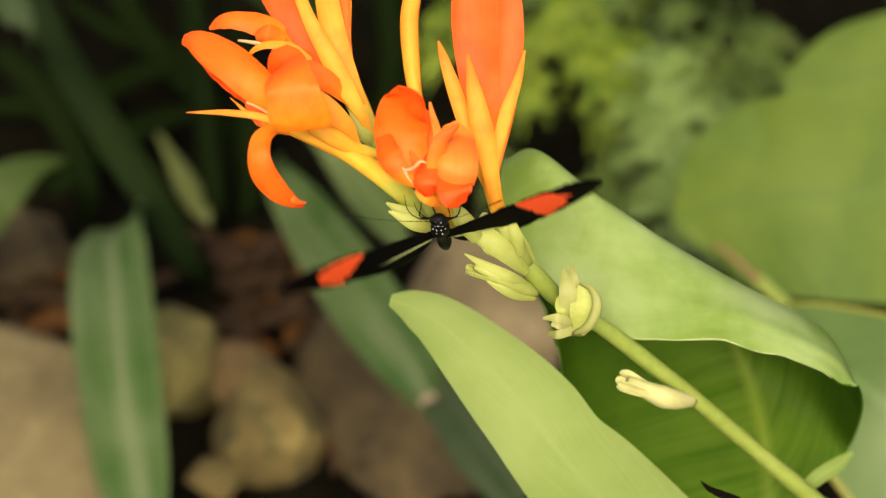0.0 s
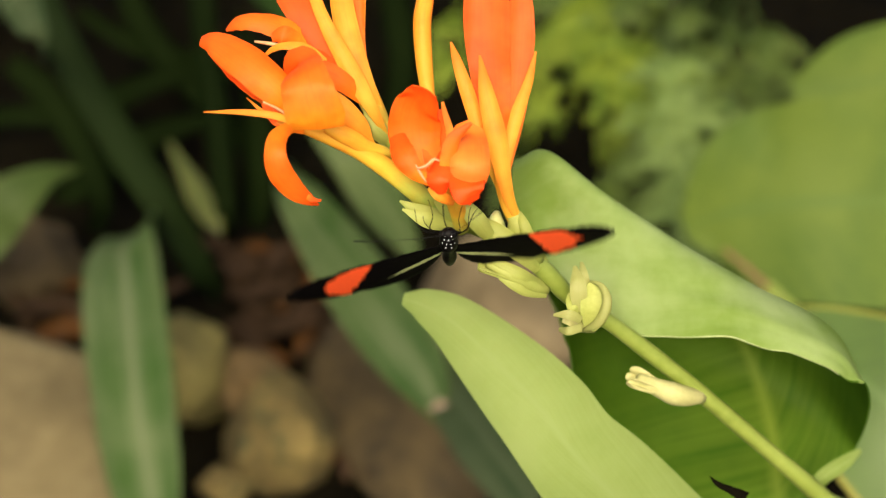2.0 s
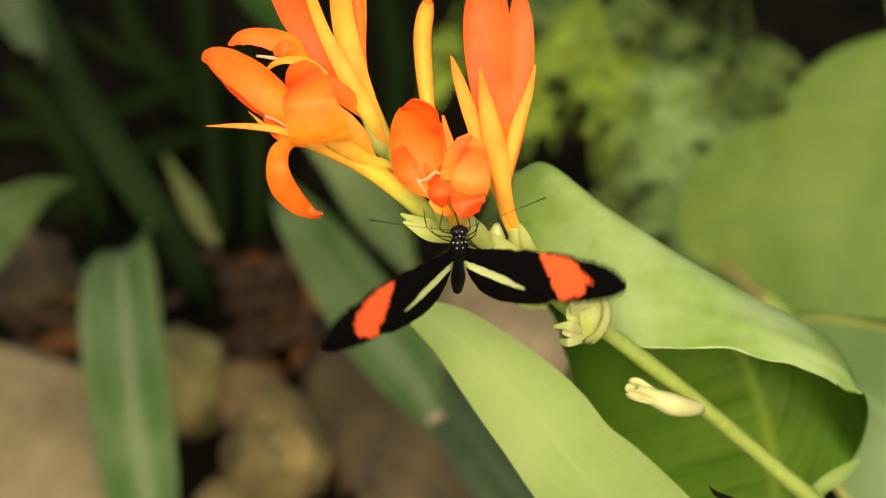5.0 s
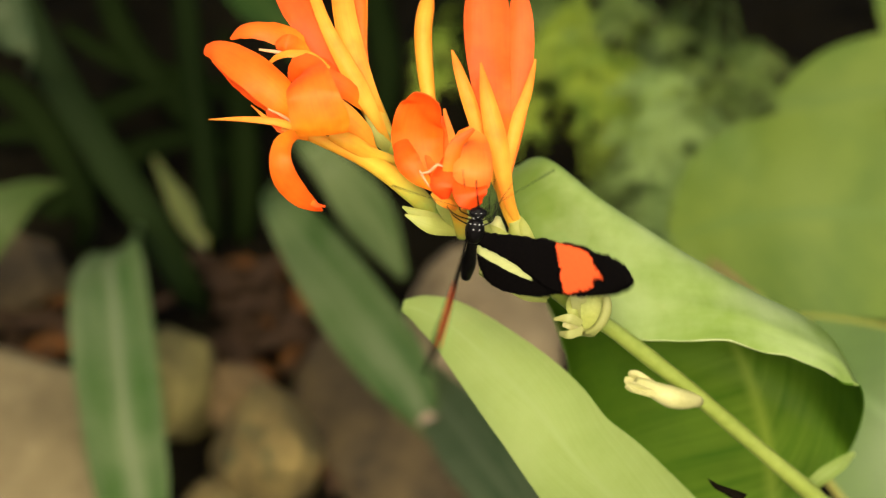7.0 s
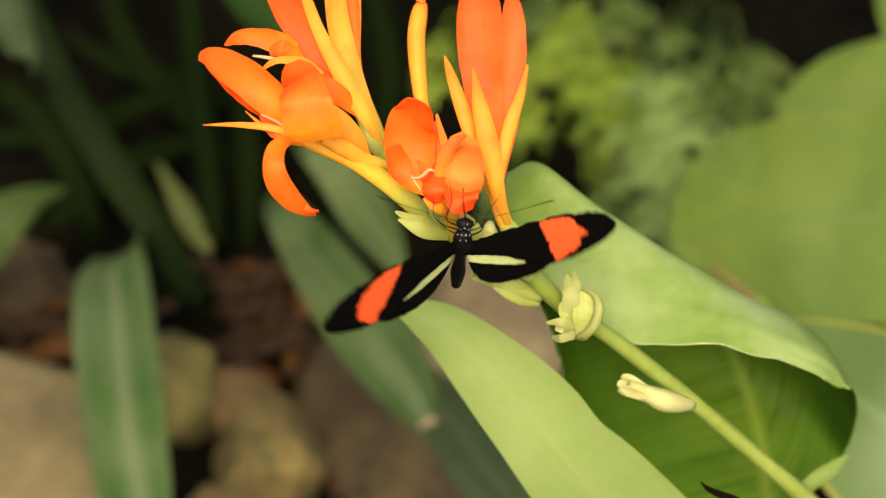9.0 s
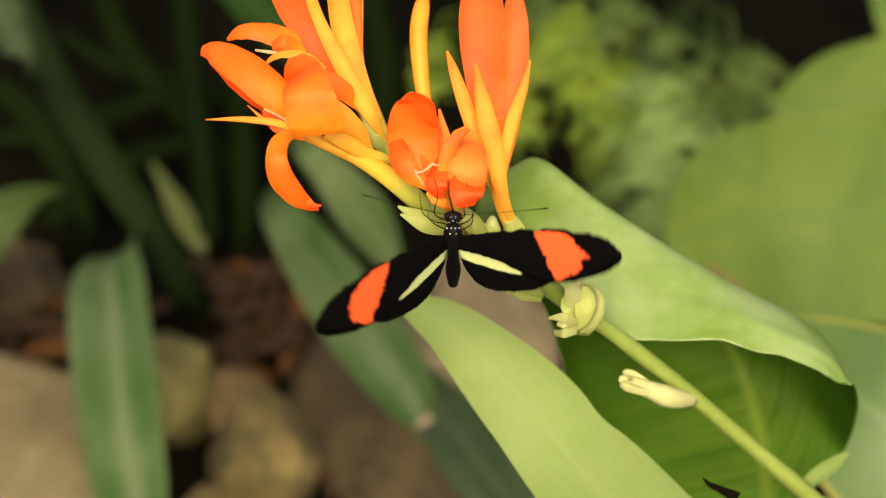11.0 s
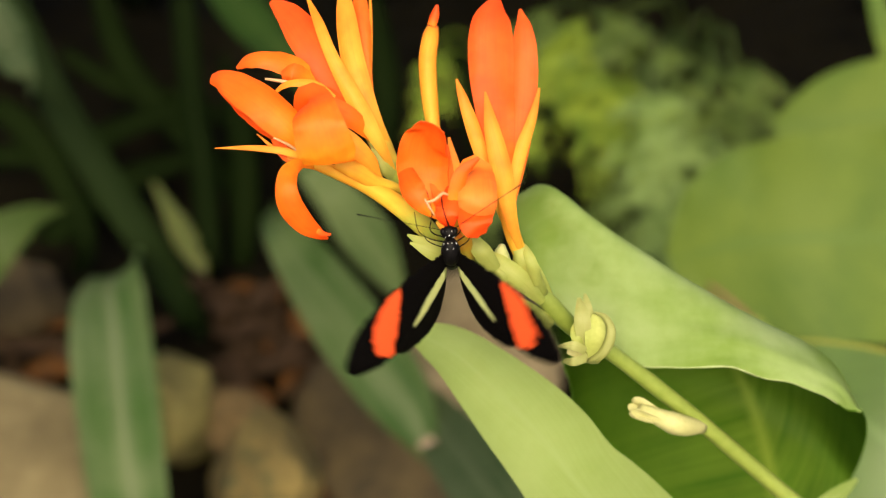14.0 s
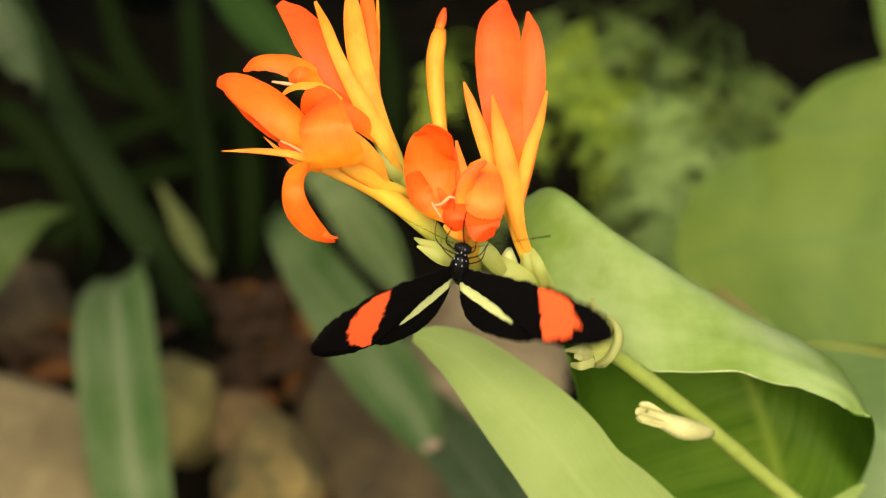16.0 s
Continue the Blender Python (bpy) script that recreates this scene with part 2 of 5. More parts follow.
# pale streaks again carry a painted sheen, on a greyer green
STRAP_CENTRE = leaf_material("greyish_green_strap_leaf", (0.0150, 0.0450, 0.0035), (0.090, 0.112, 0.047), (0.060, 0.086, 0.030), 0.15, 2.4, 0.0, 0.5, 0.12, gloss=0.12, patch=15.0, rib_width=0.10)
STRAP_BROAD = leaf_material("plain_green_blade", (0.026, 0.050, 0.007), (0.072, 0.095, 0.026), (0.05, 0.075, 0.018), 0.2, 2.0, 0.0, 0.55, 0.1, gloss=0.15, patch=12.0, rib_width=0.07)
DRY_TIP = solid_material("dry_leaf_tip", (0.14, 0.10, 0.06), (0.24, 0.18, 0.13), 60, 0.8, 0.3, 0.001)
# STRAP_MID to DUSK: greens darkened in steps, shade put into the leaf colour
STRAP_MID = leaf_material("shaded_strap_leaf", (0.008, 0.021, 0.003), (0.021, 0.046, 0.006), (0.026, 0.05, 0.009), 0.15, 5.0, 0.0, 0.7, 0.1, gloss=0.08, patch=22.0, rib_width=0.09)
STRAP_DIM = leaf_material("shade_dim_strap_leaf", (0.0038, 0.0085, 0.0016), (0.0105, 0.0200, 0.0038), (0.010, 0.019, 0.004), 0.12, 2.4, 0.0, 0.7, 0.1, gloss=0.05, patch=9.0, rib_width=0.05)
SHADE = leaf_material("shade_dark_strap_leaf", (0.0016, 0.0036, 0.0011), (0.0070, 0.0122, 0.0032), (0.0090, 0.0145, 0.0046), 0.12, 4.0, 0.0, 0.8, 0.1, gloss=0.0, patch=8.0, rib_width=0.14)
DUSK = leaf_material("shade_dusky_strap_leaf", (0.0018, 0.0042, 0.0011), (0.0075, 0.0125, 0.0031), (0.0085, 0.0140, 0.0040), 0.1, 4.0, 0.0, 0.8, 0.1, gloss=0.0, patch=8.0, rib_width=0.14)
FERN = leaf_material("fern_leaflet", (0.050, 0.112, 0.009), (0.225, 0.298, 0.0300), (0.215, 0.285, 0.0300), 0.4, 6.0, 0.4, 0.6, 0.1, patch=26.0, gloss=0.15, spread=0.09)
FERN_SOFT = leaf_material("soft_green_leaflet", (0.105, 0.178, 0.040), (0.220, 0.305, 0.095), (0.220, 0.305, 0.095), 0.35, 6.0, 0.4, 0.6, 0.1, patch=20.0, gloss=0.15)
# darker copy of FERN, with the shade mixed into the leaflet colour
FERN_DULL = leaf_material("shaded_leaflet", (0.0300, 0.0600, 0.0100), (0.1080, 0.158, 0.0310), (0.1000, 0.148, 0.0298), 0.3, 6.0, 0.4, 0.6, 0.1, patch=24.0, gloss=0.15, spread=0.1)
FERN_PALE = leaf_material("yellowing_blade", (0.052, 0.080, 0.012), (0.165, 0.172, 0.038), (0.14, 0.15, 0.034), 0.25, 1.7, 0.0, 0.45, 0.1)
# soil colour lowered to near black to include the shade of the plants
SOIL = solid_material("shade_darkened_soil", (0.0010, 0.0009, 0.0005), (0.0072, 0.0060, 0.0030), 16, 0.95, 0.9, 0.02, gloss=0.02)
STONE = solid_material("tan_stone", (0.026, 0.0190, 0.0045), (0.195, 0.145, 0.044), 20, 0.85, 1.0, 0.012, (0.050, 0.046, 0.014))
STONE_RUST = solid_material("rusty_tan_stone", (0.038, 0.025, 0.0070), (0.185, 0.122, 0.046), 22, 0.85, 1.0, 0.010)
STONE_OLIVE = solid_material("olive_stone", (0.045, 0.038, 0.0075), (0.19, 0.162, 0.046), 20, 0.85, 0.8, 0.008)
STONE_GREY = solid_material("brown_stone", (0.0090, 0.0062, 0.0020), (0.070, 0.049, 0.0170), 16, 0.85, 0.9, 0.008)
STONE_LIGHT = solid_material("light_tan_stone", (0.075, 0.056, 0.022), (0.195, 0.155, 0.070), 13, 0.85, 0.5, 0.004)
RUDDY = solid_material("ruddy_stalk", (0.176, 0.088, 0.04), (0.272, 0.152, 0.072), 60, 0.6, 0.1, 0.001)
STONE_PINK = solid_material("greyish_tan_stone", (0.052, 0.038, 0.017), (0.225, 0.176, 0.096), 13, 0.85, 0.7, 0.008)
LITTER = solid_material("dead_leaf", (0.0120, 0.0075, 0.0042), (0.048, 0.028, 0.0145), 40, 0.85, 0.4, 0.002, gloss=0.08)
LITTER_ORANGE = solid_material("rusty_dead_leaf", (0.032, 0.0128, 0.0032), (0.104, 0.044, 0.0112), 30, 0.85, 0.4, 0.002, gloss=0.08)
FORE = wing_material("forewing_scales", red_band)
HIND = wing_material("hindwing_scales", yellow_bar)
BODY = solid_material("black_chitin", (0.0012, 0.0012, 0.0012), (0.005, 0.0042, 0.004), 900, 0.5, 0.3, 0.0002, gloss=0.1)
DOT = solid_material("white_scale_spot", (0.6, 0.6, 0.58), (0.8, 0.8, 0.78), 900, 0.6, 0.1, 0.0001)

# ------------------------------------------------ building blocks


def spline(points, n):
    """n points along a smooth curve through the control points (tuples of any length)."""
    p = [np.array(q, float) for q in points]
    p = [2 * p[0] - p[1]] + p + [2 * p[-1] - p[-2]]
    out = []
    for k in range(n):
        s = k / (n - 1) * (len(p) - 3)
        i = min(int(s), len(p) - 4)
        f = s - i
        a, b, c, d = p[i:i + 4]
        out.append(0.5 * (2 * b + (c - a) * f + (2 * a - 5 * b + 4 * c - d) * f * f + (3 * b - a - 3 * c + d) * f ** 3))
    return out


def sheet(rows, thick=0.0, close=False, back=0):
    """A bmesh of a grid of points with UVs, u along the rows' order; thick gives it a back."""
    bm = bmesh.new()
    uv = bm.loops.layers.uv.new("UVMap")
    nu, nv = len(rows), len(rows[0])
    vs = [[bm.verts.new(p) for p in r] for r in rows]
    for i in range(nu - 1):
        for j in range(nv - 1):
            f = bm.faces.new((vs[i][j], vs[i + 1][j], vs[i + 1][j + 1], vs[i][j + 1]))
            f.smooth = True
            for loop, (a, b) in zip(f.loops, ((i, j), (i + 1, j), (i + 1, j + 1), (i, j + 1))):
                loop[uv].uv = (a / (nu - 1), b / (nv - 1))
    if close:
        bmesh.ops.remove_doubles(bm, verts=bm.verts, dist=1e-6)
    if thick:
        bm.normal_update()
        geom = bmesh.ops.solidify(bm, geom=bm.faces[:], thickness=thick)
        for f in geom["geom"]:
            if isinstance(f, bmesh.types.BMFace):
                f.smooth = True
                f.material_index = back
        bm.normal_update()
        for e in bm.edges:
            if len(e.link_faces) == 2 and e.calc_face_angle() > 0.8:
                e.smooth = False
    return bm


def blade(points, halves, cup=0.25, facing=FRONT, twist=0.0, nu=22, nv=9, wave=0.0, thick=0.0003, seed=0.0, lean=0.0):
    """A petal or leaf: a spine, half widths along it, and the half angle through which its cross-section curls towards `facing`."""
    mid = spline(points, nu)
    half = spline([(h,) for h in halves], nu)
    rows = []
    for k in range(nu):
        a, b = mid[max(k - 1, 0)], mid[min(k + 1, nu - 1)]
        tan = Vector(b - a).normalized()
        n = Vector(facing) - tan * Vector(facing).dot(tan)
        n.normalize()
        n = Matrix.Rotation(twist * k / (nu - 1) + lean, 3, tan) @ n
        side = tan.cross(n)
        w = max(float(half[k][0]), 0.00012)
        row = []
        for j in range(nv):
            v = 2 * j / (nv - 1) - 1
            ang = cup * v
            if abs(cup) > 0.02:
                r = w / abs(cup)
                x, z = r * math.sin(abs(cup) * v), math.copysign(r * (1 - math.cos(ang)), cup)
            else:
                x, z = w * v, 0.0
            ripple = wave * w * abs(v) ** 1.5 * noise.noise((k * 0.42 + seed * 7.1, v * 1.3 + seed, seed))
            row.append(Vector(mid[k]) + side * x + n * (z + ripple))
        rows.append(row)
    return sheet(rows, thick)


def tube(points, radii, nu=18, sides=12, flat=1.0, facing=FRONT, knots=0.0):
    """A round stalk through the points, with closed rounded ends."""
    mid = spline(points, nu)
    rad = spline([(r,) for r in radii], nu)
    rows = []
    for k in range(nu):
        a, b = mid[max(k - 1, 0)], mid[min(k + 1, nu - 1)]
        tan = Vector(b - a).normalized()
        n = (Vector(facing) - tan * Vector(facing).dot(tan)).normalized()
        s = tan.cross(n)
        r = max(float(rad[k][0]), 0.00003) * (1 + knots * noise.noise((k * 0.5, points[0][0] * 90, 0.3)))
        rows.append([Vector(mid[k]) + (s * math.cos(q) + n * math.sin(q) * flat) * r for q in (2 * math.pi * j / sides for j in range(sides + 1))])
    rows = [[Vector(mid[0])] * (sides + 1)] + rows + [[Vector(mid[-1])] * (sides + 1)]
    return sheet(rows, close=True)


def lump(radius, scale, seed, rough=0.25, detail=3, freq=1.6, cuts=0):
    bm = bmesh.new()
    bmesh.ops.create_icosphere(bm, subdivisions=detail, radius=1)
    for v in bm.verts:
        c = v.co.copy()
        k = 1 + rough * noise.noise(c * freq + Vector((seed, seed * 2, 0))) + rough * 0.35 * noise.noise(c * freq * 3.1 + Vector((seed, 0, 3)))
        v.co = Vector((c.x * scale[0], c.y * scale[1], c.z * scale[2])) * radius * k
    if cuts:
        r = random.Random(int(seed * 100))
        for _ in range(cuts):
            n = Vector((r.gauss(0, 1), r.gauss(0, 1), r.gauss(0, 1))).normalized()
            lim = 0.74 * radius * Vector((n.x * scale[0], n.y * scale[1], n.z * scale[2])).length
            for v in bm.verts:
                over = v.co.dot(n) - lim
                if over > 0:
                    v.co -= n * over * 0.85
    for f in bm.faces:
        f.smooth = True
    return bm


def moved(bm, m):
    bmesh.ops.transform(bm, matrix=m, verts=bm.verts)
    return bm


def thing(name, place, label, category, group="", kind=""):
    ob = new(name)
    ob.location = place
    ob.empty_display_size = 0.02
    return tagged(ob, label, category, group, kind)


def origin(ob):
    p = Vector((0, 0, 0))
    while ob:
        p += ob.location
        ob = ob.parent
    return p


def part(name, bm, material, parent, label=""):
    """Links a bmesh drawn in the world's metres as one mesh under a thing or part."""
    o = origin(parent)
    bmesh.ops.translate(bm, vec=-o, verts=bm.verts)
    me = bpy.data.meshes.new(name)
    bm.to_mesh(me)
    bm.free()
    me.materials.append(material)
    ob = new(name, me)
    ob.parent = parent
    return tagged(ob, label)


def single(name, bm, material, label, category, place=(0, 0, 0), group="", kind=""):
    bmesh.ops.translate(bm, vec=-Vector(place), verts=bm.verts)
    me = bpy.data.meshes.new(name)
    bm.to_mesh(me)
    bm.free()
    me.materials.append(material)
    ob = new(name, me)
    ob.location = place
    return tagged(ob, label, category, group, kind)


# ------------------------------------------------ ground and stones


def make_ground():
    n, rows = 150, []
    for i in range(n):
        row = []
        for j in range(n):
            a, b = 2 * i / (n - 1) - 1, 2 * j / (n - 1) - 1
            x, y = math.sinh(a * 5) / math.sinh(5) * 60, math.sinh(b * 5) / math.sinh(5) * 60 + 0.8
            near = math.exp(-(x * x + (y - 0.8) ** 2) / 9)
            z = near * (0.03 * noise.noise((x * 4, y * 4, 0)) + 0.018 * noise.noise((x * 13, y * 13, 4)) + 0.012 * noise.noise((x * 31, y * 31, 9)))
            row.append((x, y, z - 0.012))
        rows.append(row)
    return single("ground", sheet(rows), SOIL, "garden soil with crumbs, darkened to stand for plant shade", "ground", kind="structure")


make_ground()

STONES = (
    ((-0.3930, 0.5720, 0.0000), 0.142, (1.25, 0.75, 0.5), -1.18, STONE_LIGHT, "large tan weathered stone on dark soil"),
    ((-0.2361, 0.6812, 0.0000), 0.043, (0.85, 0.8, 1.6), 2.3, STONE_OLIVE, "small olive-tan stone standing in dark soil"),
    ((-0.1487, 0.6124, 0.0000), 0.055, (1.15, 0.8, 0.8), 3.1, STONE, "tan round-edged stone on dark soil"),
    ((-0.1836, 0.6789, 0.0000), 0.041, (1.2, 0.75, 0.8), 8.6, STONE_RUST, "rusty tan stone lying against another stone"),
    ((-0.1924, 0.5632, 0.0000), 0.022, (1.0, 0.9, 0.8), 4.7, STONE, "small yellowish stone half sunk in soil"),
    ((-0.0450, 0.6680, 0.0000), 0.112, (0.78, 1.3, 0.24), 5.2, STONE_GREY, "broad dark brown stone lying flat in soil"),
    ((0.0417, 0.7585, 0.0000), 0.110, (1.0, 0.7, 0.55), 6.4, STONE_PINK, "greyish tan stone behind the canna leaves"),
    ((-0.4416, 0.8679, 0.0000), 0.060, (1.2, 0.8, 0.5), 7.4, STONE_GREY, "brown stone half sunk in soil"),
)
for place, radius, scale, seed, mat, text in STONES:
    c = Vector((place[0], place[1], radius * scale[2] * 0.4))
    single("stone", moved(lump(radius * 1.12, scale, seed, 0.22, 4, 1.5, 13), Matrix.Translation(c) @ pose(0, 0, 0, 0, 0, seed * 40)), mat, text, "stone", c, "stones on the soil")

LEAF_LITTER = (
    ((-0.3674, 0.7387, 0.0200), 0.034, 20), ((-0.3758, 0.7180, 0.0200), 0.028, 80), ((-0.3606, 0.7686, 0.0200), 0.025, 140), ((-0.1924, 0.8041, 0.0200), 0.03, 200), ((-0.1537, 0.7513, 0.0200), 0.032, 30),
    ((-0.1380, 0.8225, 0.0200), 0.03, 100), ((-0.1816, 0.8606, 0.0200), 0.028, 260), ((-0.2196, 0.8413, 0.0200), 0.026, 330), ((-0.1452, 0.7773, 0.0200), 0.024, 60), ((-0.3983, 0.7773, 0.0200), 0.03, 10),
    ((-0.2598, 0.8803, 0.0200), 0.03, 170), ((-0.1896, 0.7345, 0.0200), 0.026, 290), ((-0.2819, 0.8041, 0.0200), 0.024, 45), ((-0.1029, 0.8041, 0.0200), 0.03, 220),
)
for k, (place, size, turn) in enumerate(LEAF_LITTER):
    d = Vector((math.cos(radians(turn)), math.sin(radians(turn)), 0))
    c = Vector(place)
    pts = (c - d * size + Vector((0, 0, 0.004)), c - d * size * 0.3 + Vector((0, 0, 0.006)), c + d * size * 0.4 + Vector((0, 0, 0.004)), c + d * size + Vector((0, 0, 0.008)))
    single("dead_leaf", blade(pts, (size * 0.1, size * 0.45, size * 0.4, size * 0.03), 0.6, Vector((0, 0, 1)), nu=12, nv=7, wave=0.5, thick=0.0006, seed=k * 3.3), LITTER_ORANGE if k in (0, 5) else LITTER, "curled reddish brown dead leaf on soil", "dead leaf", c, "dead leaves on the soil")

# crumbs of dead leaves between the stones
rng = random.Random(21)
PATCHES = ((((-0.2371, 0.9014, 0.0120), (-0.1093, 0.9014, 0.0120)), ((-0.2124, 0.7192, 0.0120), (-0.1033, 0.7192, 0.0120)), 64), (((-0.4658, 0.9014, 0.0120), (-0.3945, 0.9014, 0.0120)), ((-0.4240, 0.7441, 0.0120), (-0.3591, 0.7441, 0.0120)), 22), (((-0.1306, 0.7611, 0.0120), (-0.0787, 0.7611, 0.0120)), ((-0.1190, 0.5581, 0.0120), (-0.0688, 0.5581, 0.0120)), 16))
for far, near, count in PATCHES:
    for k in range(count):
        f, g = rng.random(), rng.random()
        c = Vector(far[0]).lerp(Vector(far[1]), f).lerp(Vector(near[0]).lerp(Vector(near[1]), f), g)
        d = Vector((math.cos(k * 2.4), math.sin(k * 2.4), rng.uniform(-0.2, 0.3)))
        s = rng.uniform(0.008, 0.019)
        pts = (c - d * s, c - d * s * 0.3 + Vector((0, 0, 0.003)), c + d * s * 0.4 + Vector((0, 0, 0.003)), c + d * s)
        single("dead_leaf", blade(pts, (s * 0.1, s * 0.5, s * 0.4, s * 0.05), 0.8, Vector((0, 0, 1)), nu=8, nv=5, wave=0.6, thick=0.0006, seed=k * 1.9), LITTER_ORANGE if k % 9 == 4 else LITTER, "small crumpled brown dead leaf on soil", "dead leaf", c, "dead leaves on the soil")

# ------------------------------------------------ strap-leaved clump behind
clump = thing("strap_leaf_plant", (-0.3439, 0.9711, 0.0000), "arching glossy strap-leaved plant growing in dark soil", "plant")
STRAPS = (
    (((-0.3318, 0.9659, -0.0100), (-0.2833, 0.7858, 0.1148), (-0.2726, 0.6652, 0.1867), (-0.2539, 0.5805, 0.2052), (-0.2283, 0.4796, 0.2007), (-0.2077, 0.4041, 0.1802), (-0.1936, 0.3569, 0.1652)), (0.00845, 0.01691, 0.02959, 0.03551, 0.03297, 0.02790, 0.01691), STRAP, 0.6),
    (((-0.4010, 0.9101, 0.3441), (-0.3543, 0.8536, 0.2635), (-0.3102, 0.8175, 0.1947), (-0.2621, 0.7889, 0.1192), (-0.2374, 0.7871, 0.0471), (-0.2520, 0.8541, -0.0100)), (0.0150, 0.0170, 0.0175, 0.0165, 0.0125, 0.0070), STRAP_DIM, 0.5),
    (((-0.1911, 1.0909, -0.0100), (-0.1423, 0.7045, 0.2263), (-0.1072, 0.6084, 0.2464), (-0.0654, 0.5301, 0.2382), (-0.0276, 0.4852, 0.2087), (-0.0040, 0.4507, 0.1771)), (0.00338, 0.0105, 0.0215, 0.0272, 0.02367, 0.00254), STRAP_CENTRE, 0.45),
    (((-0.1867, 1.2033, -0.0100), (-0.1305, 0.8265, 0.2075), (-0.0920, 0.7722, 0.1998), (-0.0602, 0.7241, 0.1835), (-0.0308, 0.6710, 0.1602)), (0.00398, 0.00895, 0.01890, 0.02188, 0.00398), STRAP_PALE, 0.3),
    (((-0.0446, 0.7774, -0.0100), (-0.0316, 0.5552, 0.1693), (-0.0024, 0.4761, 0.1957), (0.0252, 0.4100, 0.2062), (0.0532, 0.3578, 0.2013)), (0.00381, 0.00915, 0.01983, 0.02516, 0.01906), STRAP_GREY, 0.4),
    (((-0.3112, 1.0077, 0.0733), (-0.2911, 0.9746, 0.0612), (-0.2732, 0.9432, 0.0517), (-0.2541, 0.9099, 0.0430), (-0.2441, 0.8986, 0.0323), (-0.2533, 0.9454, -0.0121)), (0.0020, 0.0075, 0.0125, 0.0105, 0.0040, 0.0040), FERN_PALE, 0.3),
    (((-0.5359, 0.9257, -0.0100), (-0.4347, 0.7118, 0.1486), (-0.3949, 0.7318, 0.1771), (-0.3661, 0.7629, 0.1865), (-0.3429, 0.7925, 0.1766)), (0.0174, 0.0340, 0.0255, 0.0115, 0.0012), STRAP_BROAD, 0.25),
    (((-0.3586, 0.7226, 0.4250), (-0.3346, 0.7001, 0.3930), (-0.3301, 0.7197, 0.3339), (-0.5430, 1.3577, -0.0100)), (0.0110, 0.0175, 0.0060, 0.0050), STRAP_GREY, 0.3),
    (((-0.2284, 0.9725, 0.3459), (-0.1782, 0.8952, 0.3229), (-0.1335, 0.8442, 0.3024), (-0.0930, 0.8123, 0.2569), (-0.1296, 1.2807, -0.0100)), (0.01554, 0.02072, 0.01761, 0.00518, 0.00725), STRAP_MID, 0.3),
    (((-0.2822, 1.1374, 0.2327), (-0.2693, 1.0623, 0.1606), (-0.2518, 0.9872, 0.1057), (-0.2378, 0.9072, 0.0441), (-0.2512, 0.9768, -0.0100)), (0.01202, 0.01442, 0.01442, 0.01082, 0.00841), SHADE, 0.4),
)
for k, (pts, half, mat, cup) in enumerate(STRAPS):
    part("leaf", blade(pts, half, cup, nu=26, nv=9, thick=0.0008, wave=0.1, seed=k * 1.7), mat, clump)

part("dry_tip", blade(((-0.0125, 0.4601, 0.1952), (-0.0069, 0.4548, 0.1894), (-0.0017, 0.4499, 0.1843), (0.0012, 0.4457, 0.1785)), (0.0060, 0.0070, 0.0055, 0.0010), 0.4, nu=10, nv=5, thick=0.0008, wave=0.3), DRY_TIP, clump, "dry pinkish brown leaf tip")

# taller blades of a second clump, the shade painted in with DUSK
dim = thing("strap_leaf_plant", (-0.4985, 1.3547, 0.0000), "green strap leaves with deep shade put into their colour", "plant")
DIM = (
    (((-0.5464, 1.1202, 0.0342), (-0.4403, 1.1259, 0.0423), (-0.3475, 1.1469, 0.0721), (-0.2679, 1.1583, 0.0884)), 22),
    (((-0.4651, 1.0142, -0.0297), (-0.4073, 1.0438, 0.0123), (-0.3302, 1.0696, 0.0491), (-0.2467, 1.0807, 0.0649)), 24),
    (((-0.4255, 1.3321, 0.1619), (-0.3788, 1.2302, 0.1038), (-0.3010, 1.1392, 0.0613), (-0.2146, 1.0475, 0.0176)), 26),
    (((-0.4678, 1.2835, 0.0927), (-0.3880, 1.2234, 0.0768), (-0.3036, 1.2027, 0.0646), (-0.2147, 1.1791, 0.0310)), 18),
    (((-0.2201, 0.9659, -0.0115), (-0.2138, 1.0159, 0.0597), (-0.2274, 1.1028, 0.0965), (-0.2546, 1.1926, 0.1373)), 24),
    (((-0.0874, 1.3240, 0.1504), (-0.0711, 1.2380, 0.1150), (-0.0623, 1.1545, 0.0830), (-0.0797, 1.0585, 0.0334)), 28),
    (((-0.4874, 1.0695, 0.1360), (-0.4441, 1.0341, 0.1204), (-0.4018, 0.9853, 0.0857), (-0.3724, 0.9305, 0.0425)), 26),
    (((0.0042, 1.2997, 0.1158), (0.0451, 1.1909, 0.0478), (0.0637, 1.0935, -0.0038)), 26),
)
for k, (pts, w) in enumerate(DIM):
    h = w * 0.00066
    foot, widths = min(pts[0], pts[-1], key=lambda p: p[2]), [h * 0.7, h, h * 0.9, h * 0.2][:len(pts)]
    root = (foot[0] - 0.04, foot[1] + 0.05, -0.04)
    if foot is pts[0]:
        pts, widths = (root, *pts), [h * 0.4] + widths
    else:
        pts, widths = (*pts, root), widths[:-1] + [h * 0.7, h * 0.4]
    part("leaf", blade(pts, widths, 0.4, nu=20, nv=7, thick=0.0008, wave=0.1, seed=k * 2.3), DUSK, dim)

